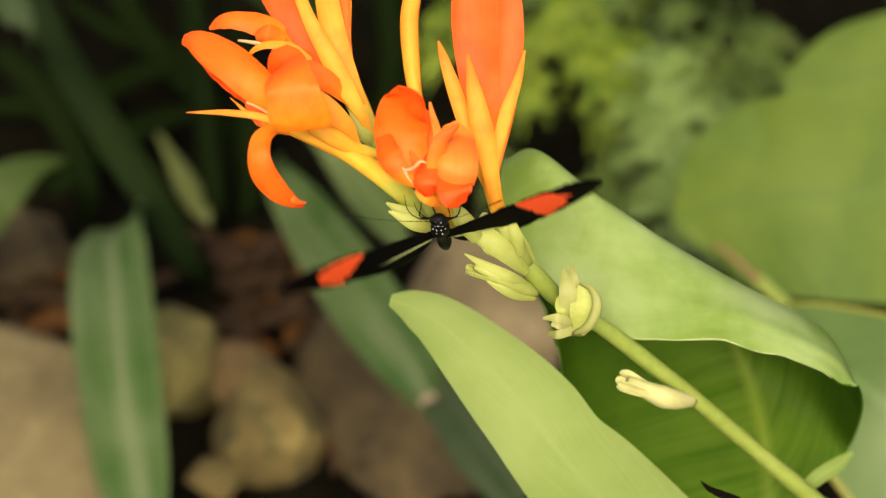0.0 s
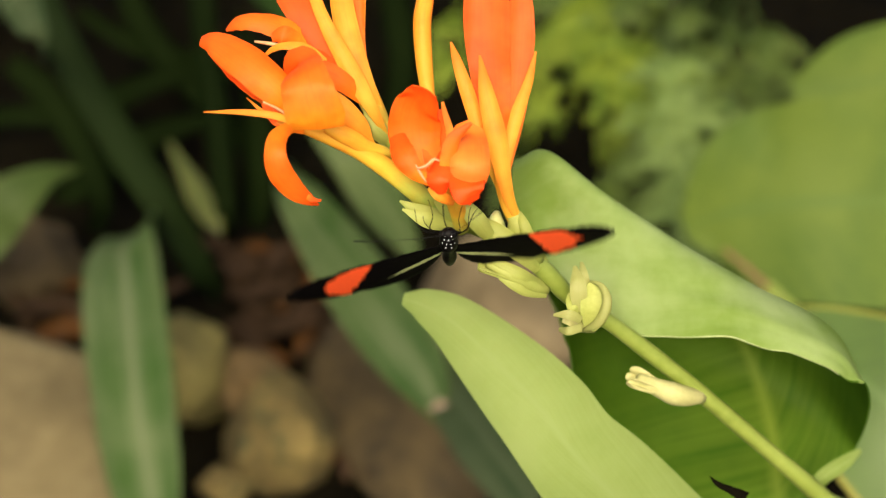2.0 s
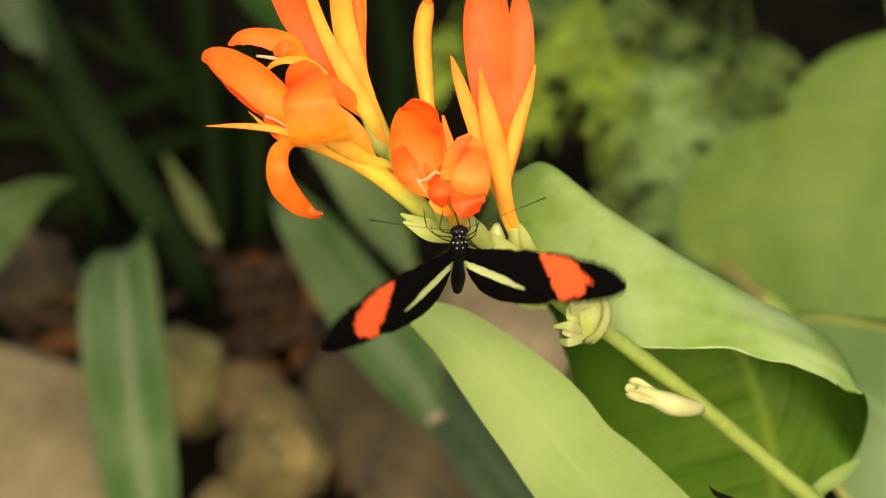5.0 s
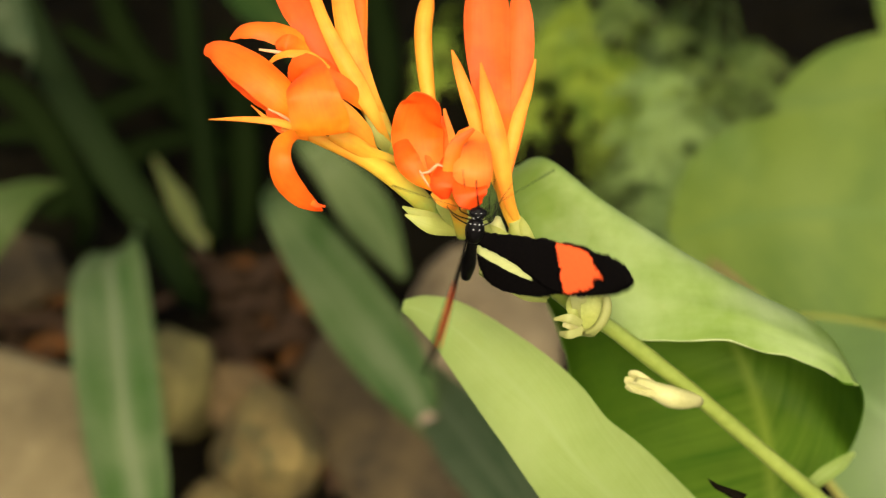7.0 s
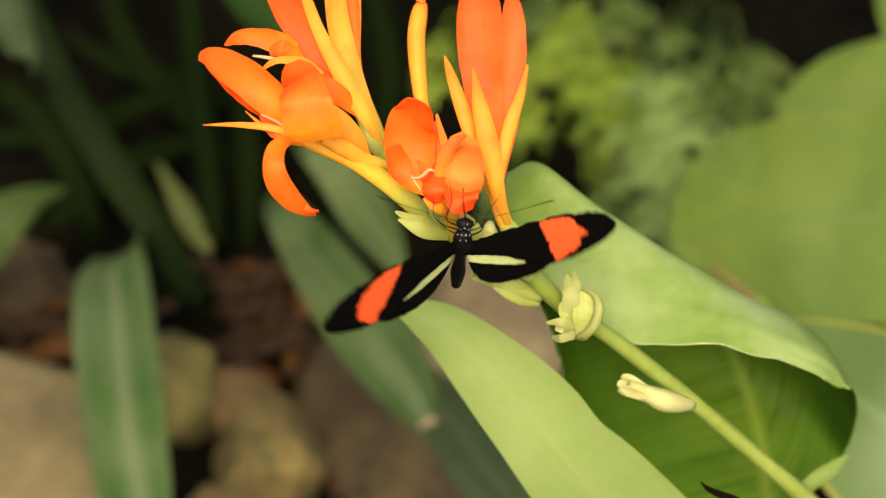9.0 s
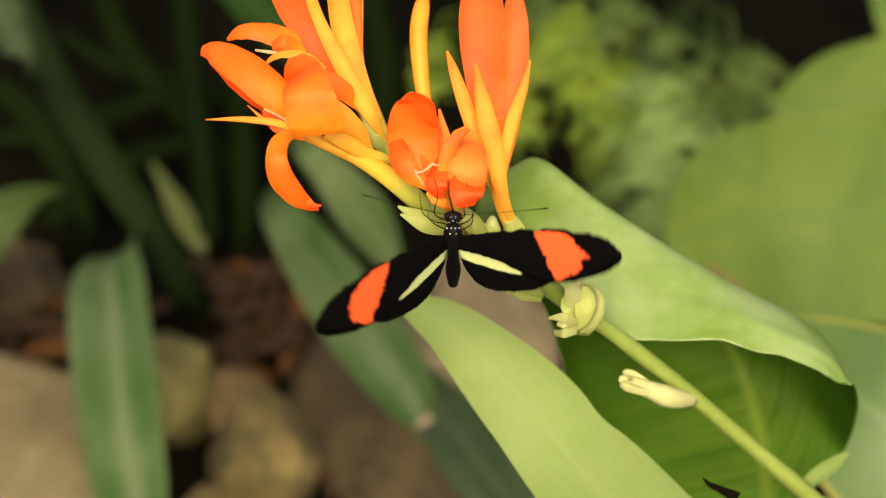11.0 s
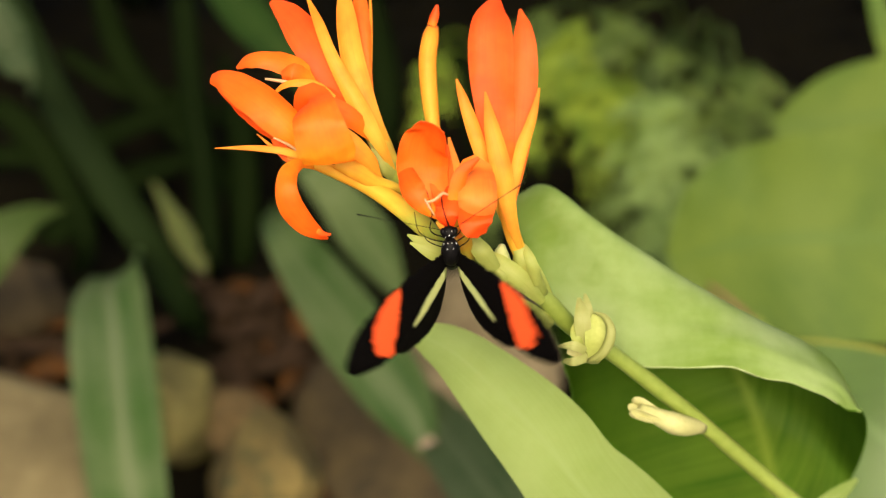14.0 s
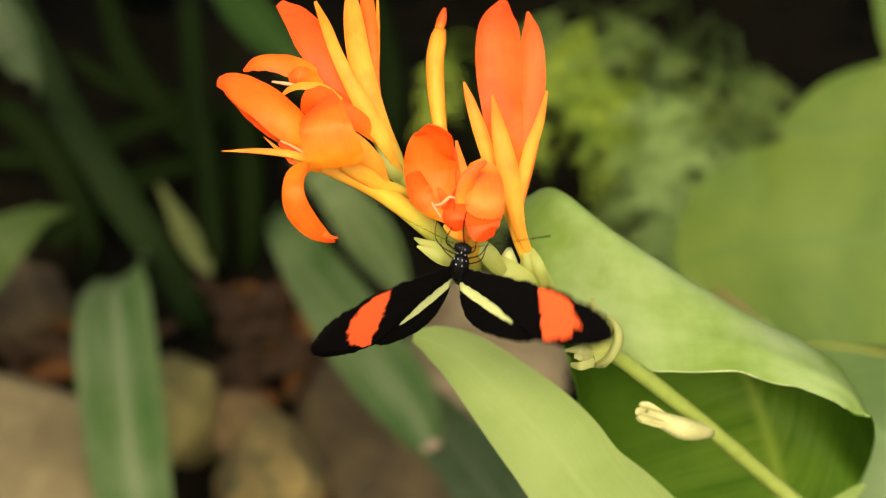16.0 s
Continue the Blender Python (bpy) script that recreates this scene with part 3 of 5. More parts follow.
# blades further back, their SHADE colour standing in for deep shade
rng = random.Random(5)
for c in range(9):
    base = Vector((-1.5 + 0.36 * c + rng.uniform(-0.1, 0.1), 1.35 + rng.uniform(-0.2, 0.5), 0))
    plant = thing("shade_plant", base, "clump of narrow leaves coloured dark to stand for deep shade", "plant", "dark plants behind")
    for k in range(24):
        a, l = rng.uniform(0, 6.28), rng.uniform(0.35, 0.7)
        out = Vector((math.cos(a), math.sin(a), 0))
        pts = [base + out * 0.02, base + out * l * 0.25 + Vector((0, 0, l * 0.6)), base + out * l * 0.6 + Vector((0, 0, l * 0.8)), base + out * l * 0.95 + Vector((0, 0, l * 0.55))]
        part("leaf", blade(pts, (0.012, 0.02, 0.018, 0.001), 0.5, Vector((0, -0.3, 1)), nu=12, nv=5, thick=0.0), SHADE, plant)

# ------------------------------------------------ feathery plant


def feathery(base, sprigs, seed, mat, label, fronds):
    """A bush of soft sprigs: each a fine stalk that ends in a loose tuft of small leaflets."""
    r = random.Random(seed)
    plant = thing("feathery_bush", base, label, "bush", "feathery bushes behind")
    for tip, size in sprigs:
        base_v, tip_v = Vector(base), Vector(tip)
        mid = base_v.lerp(tip_v, 0.55) + Vector((r.uniform(-0.05, 0.05), 0.04, 0.06))
        rows = tube((base_v, mid, tip_v), (0.003, 0.002, 0.0008), 14, 6)
        uv = rows.loops.layers.uv.verify()
        for q in range(fronds):
            a = 2 * math.pi * q / fronds + r.uniform(-0.4, 0.4)
            d = Vector((math.cos(a), -0.5 + r.uniform(-0.4, 0.3), math.sin(a) * 0.9 + 0.2)).normalized()
            n = d.cross(Vector((r.uniform(-0.4, 0.4), -1, r.uniform(0.2, 0.9)))).normalized()
            length = size * r.uniform(1.1, 2.3)
            for k in range(12):
                f = (k + 0.6) / 12
                o = tip_v + d * length * f + Vector((0, 0, -0.35 * length * f * f))
                for s in (-1, 1):
                    e = (n * s + d * 0.55 + Vector((r.uniform(-0.2, 0.2), r.uniform(-0.2, 0.2), r.uniform(-0.2, 0.2)))).normalized()
                    L = length * (0.29 - 0.2 * f) * r.uniform(0.7, 1.25)
                    w = e.cross(FRONT).normalized() * L * 0.24
                    vs = [rows.verts.new(p) for p in (o, o + e * L * 0.5 + w, o + e * L, o + e * L * 0.5 - w)]
                    face = rows.faces.new(vs)
                    for loop, c in zip(face.loops, ((0, 0.5), (0.5, 1), (1, 0.5), (0.5, 0))):
                        loop[uv].uv = c
        part("sprig", rows, mat, plant)


feathery((0.17, 1.25, 0), (
    ((0.1218, 0.9199, 0.2709), 0.03), ((0.1345, 0.8210, 0.2693), 0.032), ((0.1681, 0.7875, 0.2564), 0.025), ((0.0921, 0.9044, 0.2489), 0.022),
    ((0.1637, 0.8565, 0.2677), 0.02), ((0.0814, 0.8719, 0.2026), 0.022), ((-0.0022, 0.9396, 0.2120), 0.02),
    ((0.1300, 0.8610, 0.2741), 0.024), ((0.1820, 0.7789, 0.2442), 0.02), ((0.1398, 0.7918, 0.2625), 0.02), ((0.0733, 0.9332, 0.2028), 0.02), ((0.1948, 0.8446, 0.2508), 0.02), ((-0.0081, 1.0041, 0.2169), 0.018),
), 3, FERN, "soft lime-green feathery bush in light shade", 7)
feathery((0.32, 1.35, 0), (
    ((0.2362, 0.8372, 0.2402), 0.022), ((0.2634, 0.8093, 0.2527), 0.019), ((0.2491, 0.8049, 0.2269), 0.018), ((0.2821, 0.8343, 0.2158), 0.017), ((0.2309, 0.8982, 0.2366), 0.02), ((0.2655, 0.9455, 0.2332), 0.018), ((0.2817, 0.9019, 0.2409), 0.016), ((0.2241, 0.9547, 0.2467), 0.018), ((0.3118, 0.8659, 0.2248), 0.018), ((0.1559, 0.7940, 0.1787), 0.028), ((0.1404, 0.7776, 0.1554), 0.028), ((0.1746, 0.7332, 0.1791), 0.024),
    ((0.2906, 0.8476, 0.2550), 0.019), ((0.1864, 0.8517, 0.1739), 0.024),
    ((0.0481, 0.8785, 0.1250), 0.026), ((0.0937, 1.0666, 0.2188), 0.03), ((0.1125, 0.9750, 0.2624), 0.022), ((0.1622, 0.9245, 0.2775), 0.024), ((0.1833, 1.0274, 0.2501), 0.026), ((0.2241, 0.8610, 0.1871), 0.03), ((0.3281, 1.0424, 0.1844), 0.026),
), 8, FERN_DULL, "olive-green feathery bush with shade put into its colour", 6)

feathery((0.30, 1.2, 0), (
    ((0.1808, 0.7677, 0.2979), 0.02), ((0.1849, 0.7451, 0.2831), 0.022), ((0.1800, 0.7214, 0.2668), 0.022), ((0.1864, 0.6994, 0.2527), 0.024), ((0.1829, 0.6775, 0.2390), 0.024), ((0.1896, 0.6476, 0.2313), 0.024), ((0.1929, 0.6195, 0.2260), 0.022),
    ((0.2318, 0.7789, 0.2442), 0.024), ((0.1671, 0.7775, 0.2422), 0.02),
), 11, FERN_SOFT, "soft grey-green feathery fronds in light shade", 6)

# ------------------------------------------------ broad leaves beside
side_plant = thing("broad_leaf_plant", (0.46, 0.34, 0), "large soft green broad leaves with yellowing edges", "plant")
part("leaf", blade(((0.1582, 0.5097, 0.3133), (0.1929, 0.4999, 0.3341), (0.2484, 0.4865, 0.3499), (0.3342, 0.4855, 0.3484)), (0.00943, 0.05657, 0.06977, 0.07166), 0.3, nu=24, nv=11, wave=0.12, thick=0.0008), BROAD, side_plant)
part("leaf", blade(((0.2462, 0.6150, 0.3588), (0.2885, 0.6190, 0.3645), (0.3630, 0.6238, 0.3713)), (0.00912, 0.03523, 0.04642), 0.3, thick=0.0008, seed=2), BROAD, side_plant)
part("leaf", blade(((0.1308, 0.2063, 0.4728), (0.1553, 0.1838, 0.4756), (0.1801, 0.1564, 0.4714), (0.2088, 0.1332, 0.4558)), (0.00709, 0.02244, 0.03780, 0.04488), 0.3, nu=24, thick=0.0008, seed=3), BROAD_EDGED, side_plant)
part("stalk", tube(((0.1768, 0.4683, 0.3239), (0.1864, 0.4458, 0.3267), (0.1964, 0.4225, 0.3284)), (0.00146, 0.00182, 0.00182)), RUDDY, side_plant, "reddish brown leaf stalk")
part("leaf", blade(((0.3820, 0.8632, 0.3643), (0.3950, 0.8375, 0.3277), (0.4120, 0.8146, 0.2951), (0.4350, 0.7832, 0.2503)), (0.00696, 0.01194, 0.01293, 0.00995), 0.3, thick=0.0008, seed=6), BROAD, side_plant)
for top in ((0.3342, 0.4876, 0.3514), (0.3630, 0.6328, 0.3842), (0.2088, 0.1332, 0.4558), (0.4058, 0.7832, 0.2503), (0.1964, 0.4225, 0.3284)):
    top_v = Vector(top)
    part("stalk", tube(((0.46, 0.34, 0.0), (top_v + Vector((0.52, 0.4, 0.0))) / 2, top), (0.008, 0.006, 0.004)), STALK, side_plant)

# ------------------------------------------------ flowering canna
canna = thing("canna_plant", (0.21, 0.17, 0), "flowering canna with orange blossoms and a rolled leaf", "plant")
part("stem", tube(((-0.0058, 0.0035, 0.6747), (0.0021, 0.0012, 0.6715), (0.0111, -0.0011, 0.6682), (0.0195, -0.0011, 0.6612), (0.0295, -0.0001, 0.6487), (0.0384, 0.0017, 0.6408), (0.0600, 0.0022, 0.6206), (0.0815, 0.0018, 0.5993), (0.1006, 0.0008, 0.5804), (0.1286, 0.0111, 0.5429), (0.185, 0.15, 0.25), (0.21, 0.17, 0.0)), (0.00180, 0.00236, 0.00250, 0.00222, 0.00208, 0.00208, 0.00208, 0.00222, 0.00250, 0.00305, 0.00611, 0.00833), 60, 14, knots=0.12), STALK, canna)

# rolled leaf: sections from the near lip over the crest, then down behind the stem
SECTIONS = (
    ((0.1020, 0.0006, 0.6219), (0.1056, 0.0049, 0.6176), (0.1135, 0.0186, 0.5971), (0.1177, 0.0311, 0.5714), (0.1112, 0.0259, 0.5640), (0.0925, 0.0097, 0.5587)),
    ((0.0875, -0.0004, 0.6309), (0.0940, 0.0063, 0.6305), (0.1018, 0.0264, 0.6169), (0.1081, 0.0482, 0.5784), (0.0933, 0.0348, 0.5679), (0.0658, 0.0146, 0.5658)),
    ((0.0655, 0.0020, 0.6361), (0.0733, 0.0086, 0.6392), (0.0794, 0.0252, 0.6325), (0.0860, 0.0561, 0.5895), (0.0698, 0.0416, 0.5776), (0.0451, 0.0194, 0.5729)),
    ((0.0476, 0.0044, 0.6343), (0.0550, 0.0125, 0.6433), (0.0590, 0.0276, 0.6447), (0.0607, 0.0540, 0.6040), (0.0491, 0.0445, 0.5904), (0.0335, 0.0224, 0.5856)),
    ((0.0370, 0.0129, 0.6342), (0.0398, 0.0215, 0.6474), (0.0394, 0.0350, 0.6553), (0.0414, 0.0545, 0.6220), (0.0349, 0.0452, 0.6088), (0.0345, 0.0321, 0.5988)),
    ((0.0259, 0.0218, 0.6365), (0.0251, 0.0314, 0.6495), (0.0255, 0.0454, 0.6613), (0.0246, 0.0527, 0.6369), (0.0265, 0.0477, 0.6210), (0.0321, 0.0376, 0.6067)),
    ((0.0182, 0.0343, 0.6421), (0.0158, 0.0378, 0.6506), (0.0175, 0.0483, 0.6567), (0.0178, 0.0462, 0.6450), (0.0213, 0.0456, 0.6303), (0.0304, 0.0405, 0.6125)),
)


def rolled_leaf():
    nu, nv = 60, 40
    across = [spline(s, nv) for s in SECTIONS]
    rows = [[None] * nv for _ in range(nu)]
    for j in range(nv):
        lip = max(0.0, 1 - j / 9)
        for i, p in enumerate(spline([a[j] for a in across], nu)):
            ripple = FRONT * 0.0010 * noise.noise((i * 0.18, j * 0.35, 2.0))
            curl = Vector((0, 0.35, 0.9)) * lip * 0.0021 * noise.noise((i * 0.22, 0.4, 7.0))
            rows[i][j] = Vector(p) + ripple + curl
    return rows


roll_rows = rolled_leaf()
roll = part("leaf", sheet(roll_rows, 0.0005, back=1), CANNA_DEEP, canna, "pale green leaf rolled round the stem")
roll.data.materials.append(CANNA)
part("leaf_rim", tube([r[0] for r in roll_rows[4:44:2]], (0.00018, 0.00030, 0.00028, 0.00012), 60, 6), RIM, canna, "thin pale leaf margin")
part("leaf", blade(((0.0743, -0.0165, 0.5568), (0.0546, -0.0134, 0.5786), (0.0407, -0.0110, 0.5957), (0.0310, -0.0081, 0.6067), (0.0239, -0.0026, 0.6144), (0.0153, 0.0043, 0.6207), (0.0026, 0.0153, 0.6275), (-0.0060, 0.0222, 0.6287), (-0.0119, 0.0256, 0.6284)), (0.0170, 0.0168, 0.0154, 0.0133, 0.0128, 0.0113, 0.0077, 0.0048, 0.0014), -0.5, nu=40, nv=15, wave=0.05, thick=0.0005, seed=9), YOUNG, canna, "pale yellowish green young leaf")


# added dark strip that stands in for the soil gap between two leaves
part("soil_gap_strip", blade(((0.0648, -0.0150, 0.6050), (0.0665, -0.0168, 0.6043), (0.0696, -0.0176, 0.6031), (0.0735, -0.0187, 0.6015)), (0.00010, 0.0007, 0.0010, 0.0016), 0.4, nu=14, nv=5, wave=0.9), SOIL, canna, "dark strip standing in for the soil gap between leaves")


def node_bud(name, pts, half, lobes, seed, label="", mat=BUD):
    b = part(name, tube(pts, half, 14, 12, knots=0.15), mat, canna, label)
    r = random.Random(seed)
    tip, back = Vector(pts[-1]), Vector(pts[-2])
    d = (tip - back).normalized()
    for k in range(lobes):
        o = Vector((r.uniform(-1, 1), r.uniform(-1, 1), r.uniform(-1, 1))).cross(d).normalized()
        w = half[-2]
        part("lobe", blade((back + o * w * 0.5, tip + o * w * 0.8, tip + d * w * 0.9 + o * w * r.uniform(0.6, 1.1)), (w * 0.6, w * 0.75, w * 0.3), 0.6, o, nu=8, nv=5), mat, b)
    return b


pod = part("seed_pod", tube(((0.0351, -0.0053, 0.6446), (0.0336, -0.0053, 0.6480), (0.0328, -0.0041, 0.6514), (0.0321, -0.0021, 0.6542)), (0.0010, 0.0023, 0.0026, 0.0013), 16, 12, knots=0.15), BUD, canna, "pale yellow-green opening seed pod")
for pts, w, cup, mat in (
    (((0.0330, -0.0096, 0.6472), (0.0336, -0.0094, 0.6509), (0.0337, -0.0078, 0.6548), (0.0336, -0.0047, 0.6574)), (0.0011, 0.0031, 0.0034, 0.0013), 0.45, BUD),
    (((0.0304, -0.0088, 0.6518), (0.0300, -0.0082, 0.6560), (0.0297, -0.0061, 0.6589), (0.0292, -0.0026, 0.6603)), (0.0014, 0.0019, 0.0016, 0.00025), -0.35, BUD_PALE),
    (((0.0313, -0.0052, 0.6533), (0.0314, -0.0041, 0.6566), (0.0313, -0.0026, 0.6586), (0.0310, 0.0003, 0.6593)), (0.0012, 0.0013, 0.0009, 0.0002), -0.3, BUD_PALE),
    (((0.0305, -0.0089, 0.6499), (0.0288, -0.0091, 0.6531), (0.0286, -0.0069, 0.6544), (0.0297, -0.0040, 0.6550)), (0.0006, 0.0012, 0.0012, 0.0004), -0.4, BUD),
):
    part("lobe", blade(pts, w, cup, nu=14, nv=7, wave=0.25), mat, pod)
part("lip", tube(((0.0315, -0.0112, 0.6484), (0.0343, -0.0126, 0.6516), (0.0360, -0.0115, 0.6547), (0.0362, -0.0097, 0.6572), (0.0349, -0.0074, 0.6587), (0.0326, -0.0053, 0.6582)), (0.0005, 0.0010, 0.0012, 0.0010, 0.0006, 0.00025), 18, 10, 0.7, knots=0.1), BUD_PALE, pod, "pale curled pod edge")
small = part("spent_bud", tube(((0.0341, -0.0069, 0.6457), (0.0309, -0.0090, 0.6481), (0.0289, -0.0087, 0.6485)), (0.0014, 0.0015, 0.0010), 12, 10, knots=0.15), BUD_PALE, canna)
for pts, w, mat in (
    (((0.0306, -0.0106, 0.6510), (0.0276, -0.0115, 0.6532), (0.0244, -0.0100, 0.6519)), (0.0009, 0.0010, 0.0002), BUD_PALE),
    (((0.0306, -0.0117, 0.6495), (0.0277, -0.0129, 0.6495), (0.0259, -0.0104, 0.6479)), (0.0009, 0.0009, 0.0004), BUD_PALE),
    (((0.0305, -0.0095, 0.6490), (0.0282, -0.0101, 0.6500), (0.0266, -0.0092, 0.6496)), (0.0009, 0.0009, 0.0004), BUD_CREAM),
):
    part("lobe", blade(pts, w, -0.45, nu=12, nv=6, wave=0.3), mat, small)
node_bud("spent_bud", ((0.0637, 0.0012, 0.6166), (0.0569, -0.0030, 0.6211), (0.0508, -0.0033, 0.6242), (0.0463, -0.0029, 0.6265)), (0.00162, 0.00274, 0.00224, 0.00137), 4, 3, "withered cream flower bud", BUD_CREAM)
node_bud("spent_bud", ((0.0230, -0.0025, 0.6531), (0.0186, -0.0048, 0.6568), (0.0139, -0.0059, 0.6605), (0.0088, -0.0054, 0.6630)), (0.00112, 0.00186, 0.00174, 0.00075), 3, 4, "", LIME)
for pts, half in (
    (((0.0227, -0.0027, 0.6545), (0.0173, -0.0069, 0.6607), (0.0122, -0.0064, 0.6633), (0.0065, -0.0037, 0.6653)), (0.00087, 0.00162, 0.00137, 0.00025)),
    (((0.0230, -0.0040, 0.6527), (0.0182, -0.0076, 0.6564), (0.0150, -0.0082, 0.6590), (0.0117, -0.0072, 0.6604)), (0.00062, 0.00112, 0.00124, 0.00050)),
):
    part("bract", blade(pts, half, 0.9, -FRONT, nu=16, nv=7, thick=0.0004, wave=0.35, seed=half[1] * 7000), LIME, canna)
part("flower_bud", tube(((0.0125, 0.0010, 0.6642), (0.0114, -0.0004, 0.6684), (0.0109, 0.0007, 0.6708), (0.0111, 0.0026, 0.6718)), (0.00079, 0.00185, 0.00171, 0.00079), 14, 12), BUD_WHITE, canna, "pale oval bud")
part("leaf_sheath", blade(((0.0978, 0.0084, 0.5755), (0.1028, 0.0098, 0.5807), (0.1086, 0.0127, 0.5830), (0.1131, 0.0167, 0.5833)), (0.00149, 0.00211, 0.00186, 0.00050), -0.6, nu=14, nv=7, wave=0.2), YOUNG, canna, "pale green fold of a leaf sheath")
for pts, half in (
    (((0.0008, -0.0027, 0.6729), (-0.0050, -0.0051, 0.6764), (-0.0108, -0.0042, 0.6794)), (0.00154, 0.00218, 0.00026)),
    (((0.0021, -0.0041, 0.6726), (-0.0043, -0.0075, 0.6764), (-0.0102, -0.0061, 0.6785)), (0.00128, 0.00193, 0.00026)),
    (((-0.0122, 0.0055, 0.6846), (-0.0159, 0.0021, 0.6885), (-0.0195, 0.0027, 0.6893)), (0.00180, 0.00180, 0.00039)),
    (((-0.0123, 0.0087, 0.6857), (-0.0160, 0.0067, 0.6914), (-0.0191, 0.0095, 0.6954)), (0.00154, 0.00231, 0.00039)),
    (((0.0226, -0.0012, 0.6575), (0.0180, -0.0031, 0.6635), (0.0139, -0.0025, 0.6679), (0.0116, -0.0000, 0.6697)), (0.00158, 0.00210, 0.00171, 0.00039)),
    (((0.0234, -0.0008, 0.6565), (0.0201, -0.0024, 0.6646), (0.0177, -0.0005, 0.6691), (0.0161, 0.0015, 0.6719)), (0.00132, 0.00185, 0.00145, 0.00026)),
    (((0.0161, -0.0003, 0.6623), (0.0125, -0.0059, 0.6684), (0.0096, -0.0056, 0.6704)), (0.00130, 0.00182, 0.00052)),
    (((0.0021, -0.0044, 0.6740), (0.0001, -0.0068, 0.6810), (-0.0011, -0.0066, 0.6847)), (0.00230, 0.00332, 0.00255)),
):
    part("bract", blade(pts, half, 0.7, -FRONT, nu=12, nv=7, thick=0.0004, wave=0.22, seed=half[1] * 9000), LIME, canna)


for pts, half in (
    (((0.0059, -0.0007, 0.6719), (0.0103, -0.0043, 0.6711), (0.0154, -0.0061, 0.6677), (0.0206, -0.0040, 0.6603)), (0.00124, 0.00236, 0.00236, 0.00087)),
    (((0.0093, -0.0054, 0.6705), (0.0067, -0.0063, 0.6752), (0.0044, -0.0051, 0.6778), (0.0029, -0.0031, 0.6789)), (0.00137, 0.00211, 0.00162, 0.00037)),
    (((0.0191, -0.0049, 0.6658), (0.0180, -0.0051, 0.6707), (0.0168, -0.0033, 0.6733), (0.0161, -0.0004, 0.6739)), (0.00062, 0.00124, 0.00099, 0.00019)),
):
    part("bract", blade(pts, half, -0.7, nu=14, nv=7, thick=0.0004, wave=0.2, seed=half[1] * 5000), LIME, canna)
part("flower_node", tube(((0.0208, -0.0013, 0.6609), (0.0179, -0.0024, 0.6663), (0.0158, -0.0018, 0.6707), (0.0146, -0.0010, 0.6736)), (0.00149, 0.00236, 0.00236, 0.00162), 14, 12, knots=0.2), LIME, canna, "swollen green flower node")


pieces_made = {}


def flower(label, pieces):
    """pieces: (name, points, half widths, material, curl, lean); the first is the tube that carries the rest."""
    name, pts, half, mat, _, _ = pieces[0]
    core = part("flower", tube(pts, half, 22, 14, 0.85), mat, canna, label)
    for k, (name, pts, half, mat, cup, lean) in enumerate(pieces[1:]):
        if name == "stamen":
            part(name, tube(pts, half, 10, 6), mat, core)
        else:
            pieces_made[name] = part(name, blade(pts, half, cup, nu=28, nv=11, wave=0.08 if name == "sepal" else 0.2, seed=k + pts[0][0] * 50, lean=lean), mat, core)
    return core


